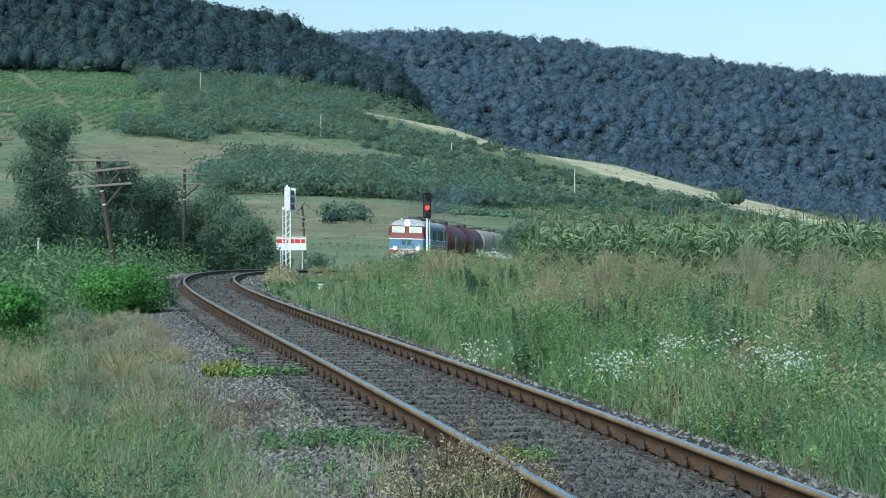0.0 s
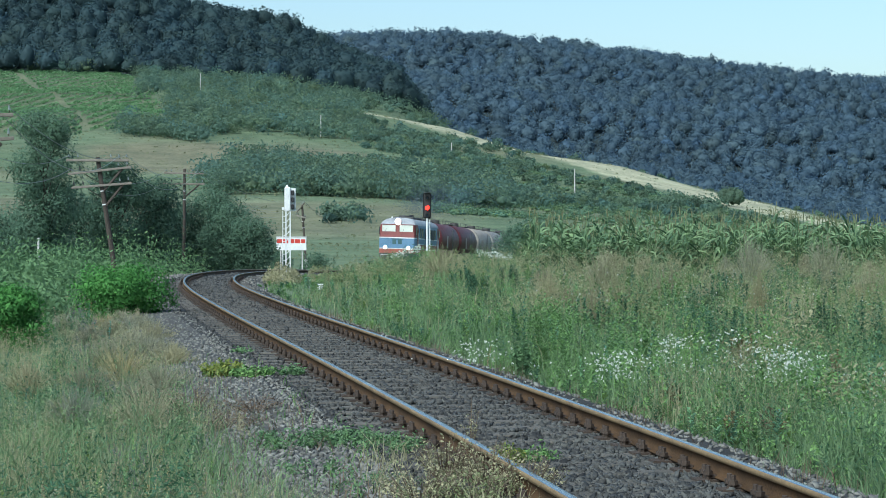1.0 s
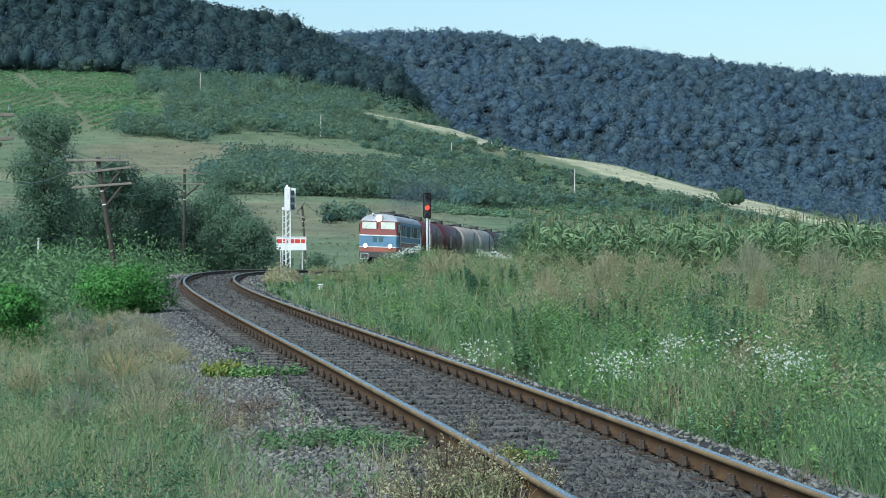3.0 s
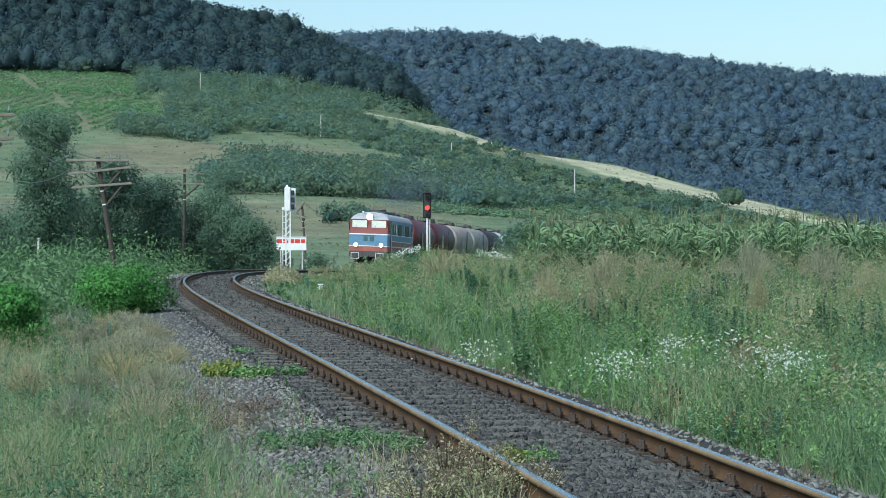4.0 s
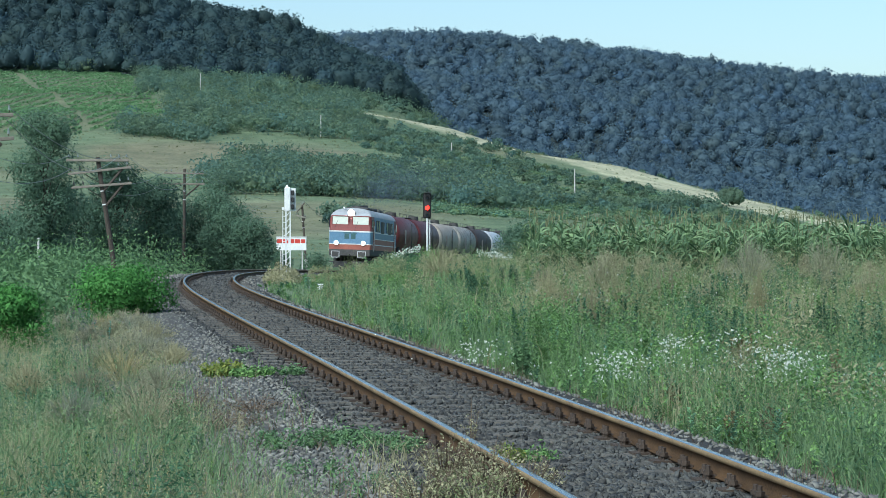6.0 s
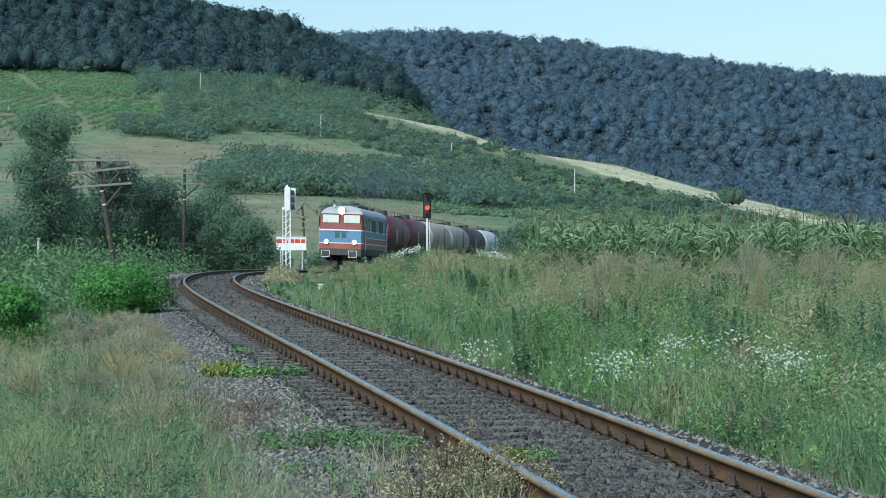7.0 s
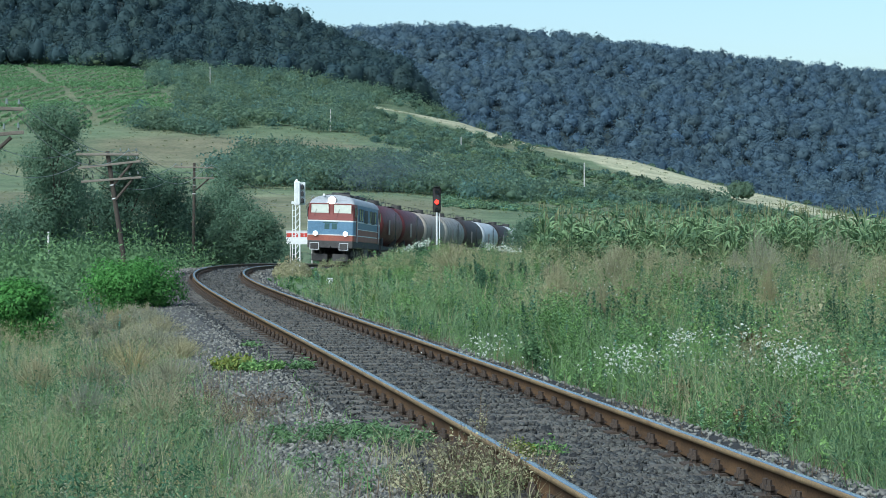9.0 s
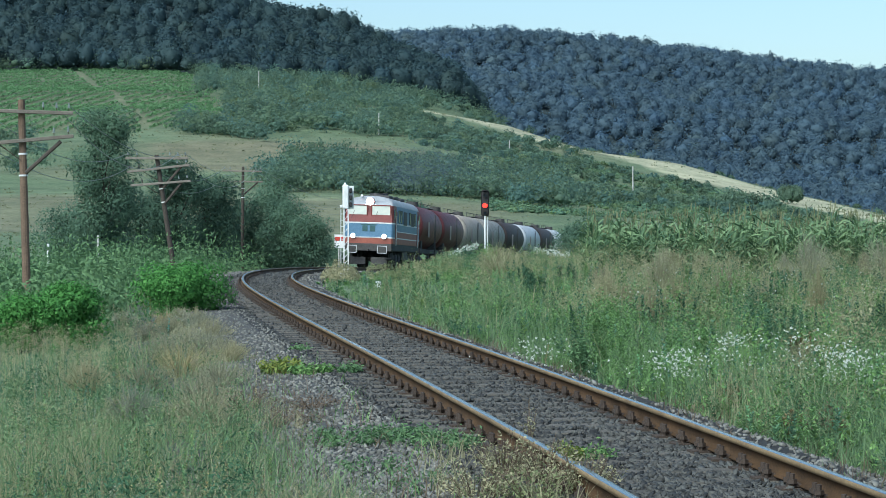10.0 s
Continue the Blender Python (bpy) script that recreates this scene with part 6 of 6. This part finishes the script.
        for y in (1.2, -2.7):
            part("side_grille", box(B(), (s * 1.43, y, 2.95), (0.02, 1.7, 0.8), 0.01), M_BLACK, body)
        part("side_white_line", box(B(), (s * 1.425, 0, 2.12), (0.02, 11.2, 0.05)), M_WHITE, body, "white painted line")
        part("fuel_tank", box(B(), (s * 0.85, 0, 0.72), (1.0, 2.4, 0.62), 0.08), M_UNDER, t)
    # roof
    for y, ln in ((3.0, 1.9), (0.3, 2.2), (-3.0, 2.0)):
        part("roof_hatch", box(B(), (0, y, 4.17), (1.5, ln, 0.16), 0.04), M_UNDER, body)
    for y in (2.6, 3.4, -2.8):
        part("roof_fan", rod(B(), (0, y, 4.22), (0, y, 4.36), 0.5, 0.46, 16), M_BLACK, body)
    part("exhaust_stack", rod(B(), (0, -0.2, 4.2), (0, -0.2, 4.5), 0.2, 0.18, 10), M_BLACK, body)
    part("horn", rod(B(), (0.55, 6.0, 4.10), (0.55, 6.4, 4.14), 0.03, 0.07, 8), M_WHITE, body)
    # bogies
    axles = []
    for c in (3.7, -3.7):
        for s in (-1, 1):
            bmb = box(B(), (s * 1.08, c, 0.62), (0.14, 4.3, 0.34), 0.03)
            for q in (-1.55, 0, 1.55):
                box(bmb, (s * 1.12, c + q, 0.55), (0.24, 0.42, 0.42), 0.04)
                rod(bmb, (s * 1.15, c + q + 0.42, 0.5), (s * 1.15, c + q + 0.42, 0.86), 0.1, 0.1, 8)
            part("bogie_frame", bmb, M_UNDER, t)
        for q in (-1.55, 0, 1.55):
            axles.append((wheelset(t, c + q, 0.55), c + q, 0.55))
    return t, axles


M_EMBLEM = mat("dark_green_emblem", (0.05, 0.12, 0.12), (0.03, 0.08, 0.08), rough=0.5, bump=0)


def tank_wagon(colour, label, striped=False):
    t = tagged(empty("tank_wagon"), label, "tank wagon", "tank wagons of the train")
    R, ln, zc = 1.42, 10.3, 2.70
    bm = B()
    ys = [-ln / 2 - 0.42, -ln / 2 - 0.36, -ln / 2 - 0.22, -ln / 2, ln / 2, ln / 2 + 0.22, ln / 2 + 0.36, ln / 2 + 0.42]
    rs = [0.35, 0.72, 0.93, 1.0, 1.0, 0.93, 0.72, 0.35]
    rows = [[bm.verts.new((math.sin(a) * R * k, y, zc + math.cos(a) * R * k)) for a in np.linspace(0, 2 * math.pi, 33)[:-1]] for y, k in zip(ys, rs)]
    for i in range(7):
        for j in range(32):
            bm.faces.new((rows[i][j], rows[i][(j + 1) % 32], rows[i + 1][(j + 1) % 32], rows[i + 1][j])).smooth = True
    bm.faces.new(rows[0]), bm.faces.new(rows[-1])
    bmesh.ops.recalc_face_normals(bm, faces=bm.faces[:])
    tank = part("tank", bm, colour, t)
    for y in (-5.0, -3.4, -1.7, 0, 1.7, 3.4, 5.0):
        bm = B()
        bmesh.ops.create_cone(bm, cap_ends=False, segments=32, radius1=R + 0.015, radius2=R + 0.015, depth=0.09, matrix=Matrix.Translation((0, y, zc)) @ Matrix.Rotation(math.pi / 2, 4, "X"))
        part("tank_band", bm, colour if abs(y) < 4.5 and not striped else M_UNDER, tank)
    part("manhole", rod(B(), (0, 0.6, zc + R - 0.05), (0, 0.6, zc + R + 0.28), 0.42, 0.40, 16), M_UNDER, tank)
    part("walkway", box(B(), (0.35, 0, zc + R + 0.10), (0.55, 7.4, 0.05), 0.01), M_UNDER, tank)
    for y in (-3.6, -1.8, 0, 1.8, 3.6):
        part("walkway_rail_post", rod(B(), (0.62, y, zc + R + 0.0), (0.62, y, zc + R + 0.42), 0.02, 0.02, 5), M_UNDER, tank)
    part("walkway_rail", rod(B(), (0.62, -4, zc + R + 0.42), (0.62, 4, zc + R + 0.42), 0.02, 0.02, 5), M_UNDER, tank)
    for s in (-1, 1):
        part("underframe", box(B(), (s * 1.1, 0, 1.12), (0.12, 11.1, 0.28), 0.02), M_UNDER, t)
        part("data_plate", box(B(), (s * (R + 0.012), 2.4, zc - 0.15), (0.02, 0.75, 1.0), 0.004), M_PLATE, tank, "pale data panel")
        lad = B()
        for q in (-0.2, 0.2):
            rod(lad, (s * (R + 0.1), -0.4 + q, 1.0), (s * (R + 0.06), -0.4 + q, zc + 0.9), 0.02, 0.02, 5)
        for i in range(8):
            rod(lad, (s * (R + 0.09), -0.6, 1.1 + i * 0.32), (s * (R + 0.09), -0.2, 1.1 + i * 0.32), 0.014, 0.014, 5)
        part("ladder", lad, M_UNDER, t)
        for e in (-1, 1):
            part("buffer", rod(B(), (s * 0.875, e * 5.55, 1.06), (s * 0.875, e * 6.07, 1.06), 0.1, 0.2, 12), M_UNDER, t)
            part("saddle", box(B(), (s * 0.9, e * 3.7, 1.5), (0.5, 0.5, 0.6), 0.04), M_UNDER, t)
    for e in (-1, 1):
        part("headstock", box(B(), (0, e * 5.55, 1.1), (2.6, 0.14, 0.36), 0.02), M_UNDER, t)
        for s in (-1, 1):
            bm = box(B(), (s * 1.0, e * 3.7, 0.58), (0.12, 2.6, 0.26), 0.03)
            for q in (-0.9, 0.9):
                box(bm, (s * 1.04, e * 3.7 + q, 0.47), (0.22, 0.34, 0.32), 0.03)
            part("bogie_frame", bm, M_UNDER, t)
    axles = [(wheelset(t, e * 3.7 + q, 0.46), e * 3.7 + q, 0.46) for e in (-1, 1) for q in (-0.9, 0.9)]
    return t, axles


M_PLATE = mat("pale_data_panel", (0.42, 0.33, 0.30), (0.3, 0.22, 0.2), rough=0.6, bump=0)


def nose(t):
    """How far along the line the front of the train stands at a time."""
    ts = np.array([0.0, 2.5, 5.0, 7.5, 8.5, 10.0])
    return float(np.interp(t, ts, [173.9, 161.1, 148.8, 136.7, 131.8, 124.45]))


def riding(s, half):
    """The pose of a vehicle whose bogies stand half a length before and behind s; it faces the camera's way down the line."""
    a, b = Vector(on_track(s - half, 0.0, 0.0)), Vector(on_track(s + half, 0.0, 0.0))
    f = (a - b).normalized()
    right = Vector(on_track(s, -0.752)) - Vector(on_track(s, 0.752))
    up = right.cross(f).normalized()
    right = f.cross(up).normalized()
    m = Matrix((right, f, up)).transposed().to_4x4()
    return Matrix.Translation((a + b) / 2) @ m


LOCO = locomotive()
WAGONS = [tank_wagon(c, lb, c in (M_CREAM2, M_MAROON)) for c, lb in (
    (M_MAROON, "maroon tank wagon with pale data panels"), (M_MAROON, "weathered maroon tank wagon with pale data panels"), (M_CREAM, "dirty cream tank wagon"),
    (M_CREAM2, "grey-cream tank wagon with stains"), (M_BROWN_TANK, "dark brown tank wagon"), (M_SILVER, "pale grey tank wagon"), (M_BROWN_TANK, "dark grimy tank wagon"), (M_SILVER, "light grey tank wagon"))]


def smoke_puff(spread, n, speck, label):
    """Thin exhaust smoke: a loose cloud of tiny specks."""
    p = rng.normal(size=(n, 3)) * np.array(spread)
    e = rng.normal(size=(2, n, 3)) * speck
    v = np.stack([p, p + e[0], p + e[1]], 1).reshape(-1, 3)
    return tagged(new("exhaust_smoke", mesh_from("exhaust_smoke", v, np.arange(3 * n).reshape(-1, 3), M_SMOKE)), label, "smoke", kind="stuff")


M_SMOKE = mat("blue_grey_smoke", (0.09, 0.12, 0.17), (0.06, 0.08, 0.12), rough=1.0, bump=0, spec=0.0)
SMOKE = [(smoke_puff((0.9, 2.0, 0.55), 6500, 0.018, "thin blue-grey exhaust smoke over the locomotive"), 13.0, 5.4, 0.05, 0.25),
         (smoke_puff((1.4, 4.0, 0.8), 17000, 0.018, "drifting blue-grey exhaust smoke behind the locomotive"), 21.0, 6.2, 0.08, 0.55),
         (smoke_puff((2.2, 7.0, 1.0), 12000, 0.018, "spreading faint exhaust smoke over the wagons"), 32.0, 6.8, 0.12, 1.3)]


def motions():
    ts = [i * 0.25 for i in range(41)]
    walk(LOCO[0], [(t, riding(nose(t) + 7.05, 3.7)) for t in ts])
    for k, (w, axles) in enumerate(WAGONS):
        walk(w, [(t, riding(nose(t) + 15.2 + 6.1 + 12.2 * k, 3.7)) for t in ts])
    for ob, behind, up, rise, lag in SMOKE:
        walk(ob, [(t, Matrix.Translation(on_track(nose(t) + behind + lag * t, 0.0, up + rise * t).tolist()) @ pose(0, 0, 0, 0, 0, -7)) for t in ts])
    turn = [i * 0.125 for i in range(81)]
    for th, axles in [LOCO] + WAGONS[:4]:
        for ob, y, r in axles:
            walk(ob, [(t, pose(0, y, r, -math.degrees((nose(0) - nose(t)) / r))) for t in turn])


motions()
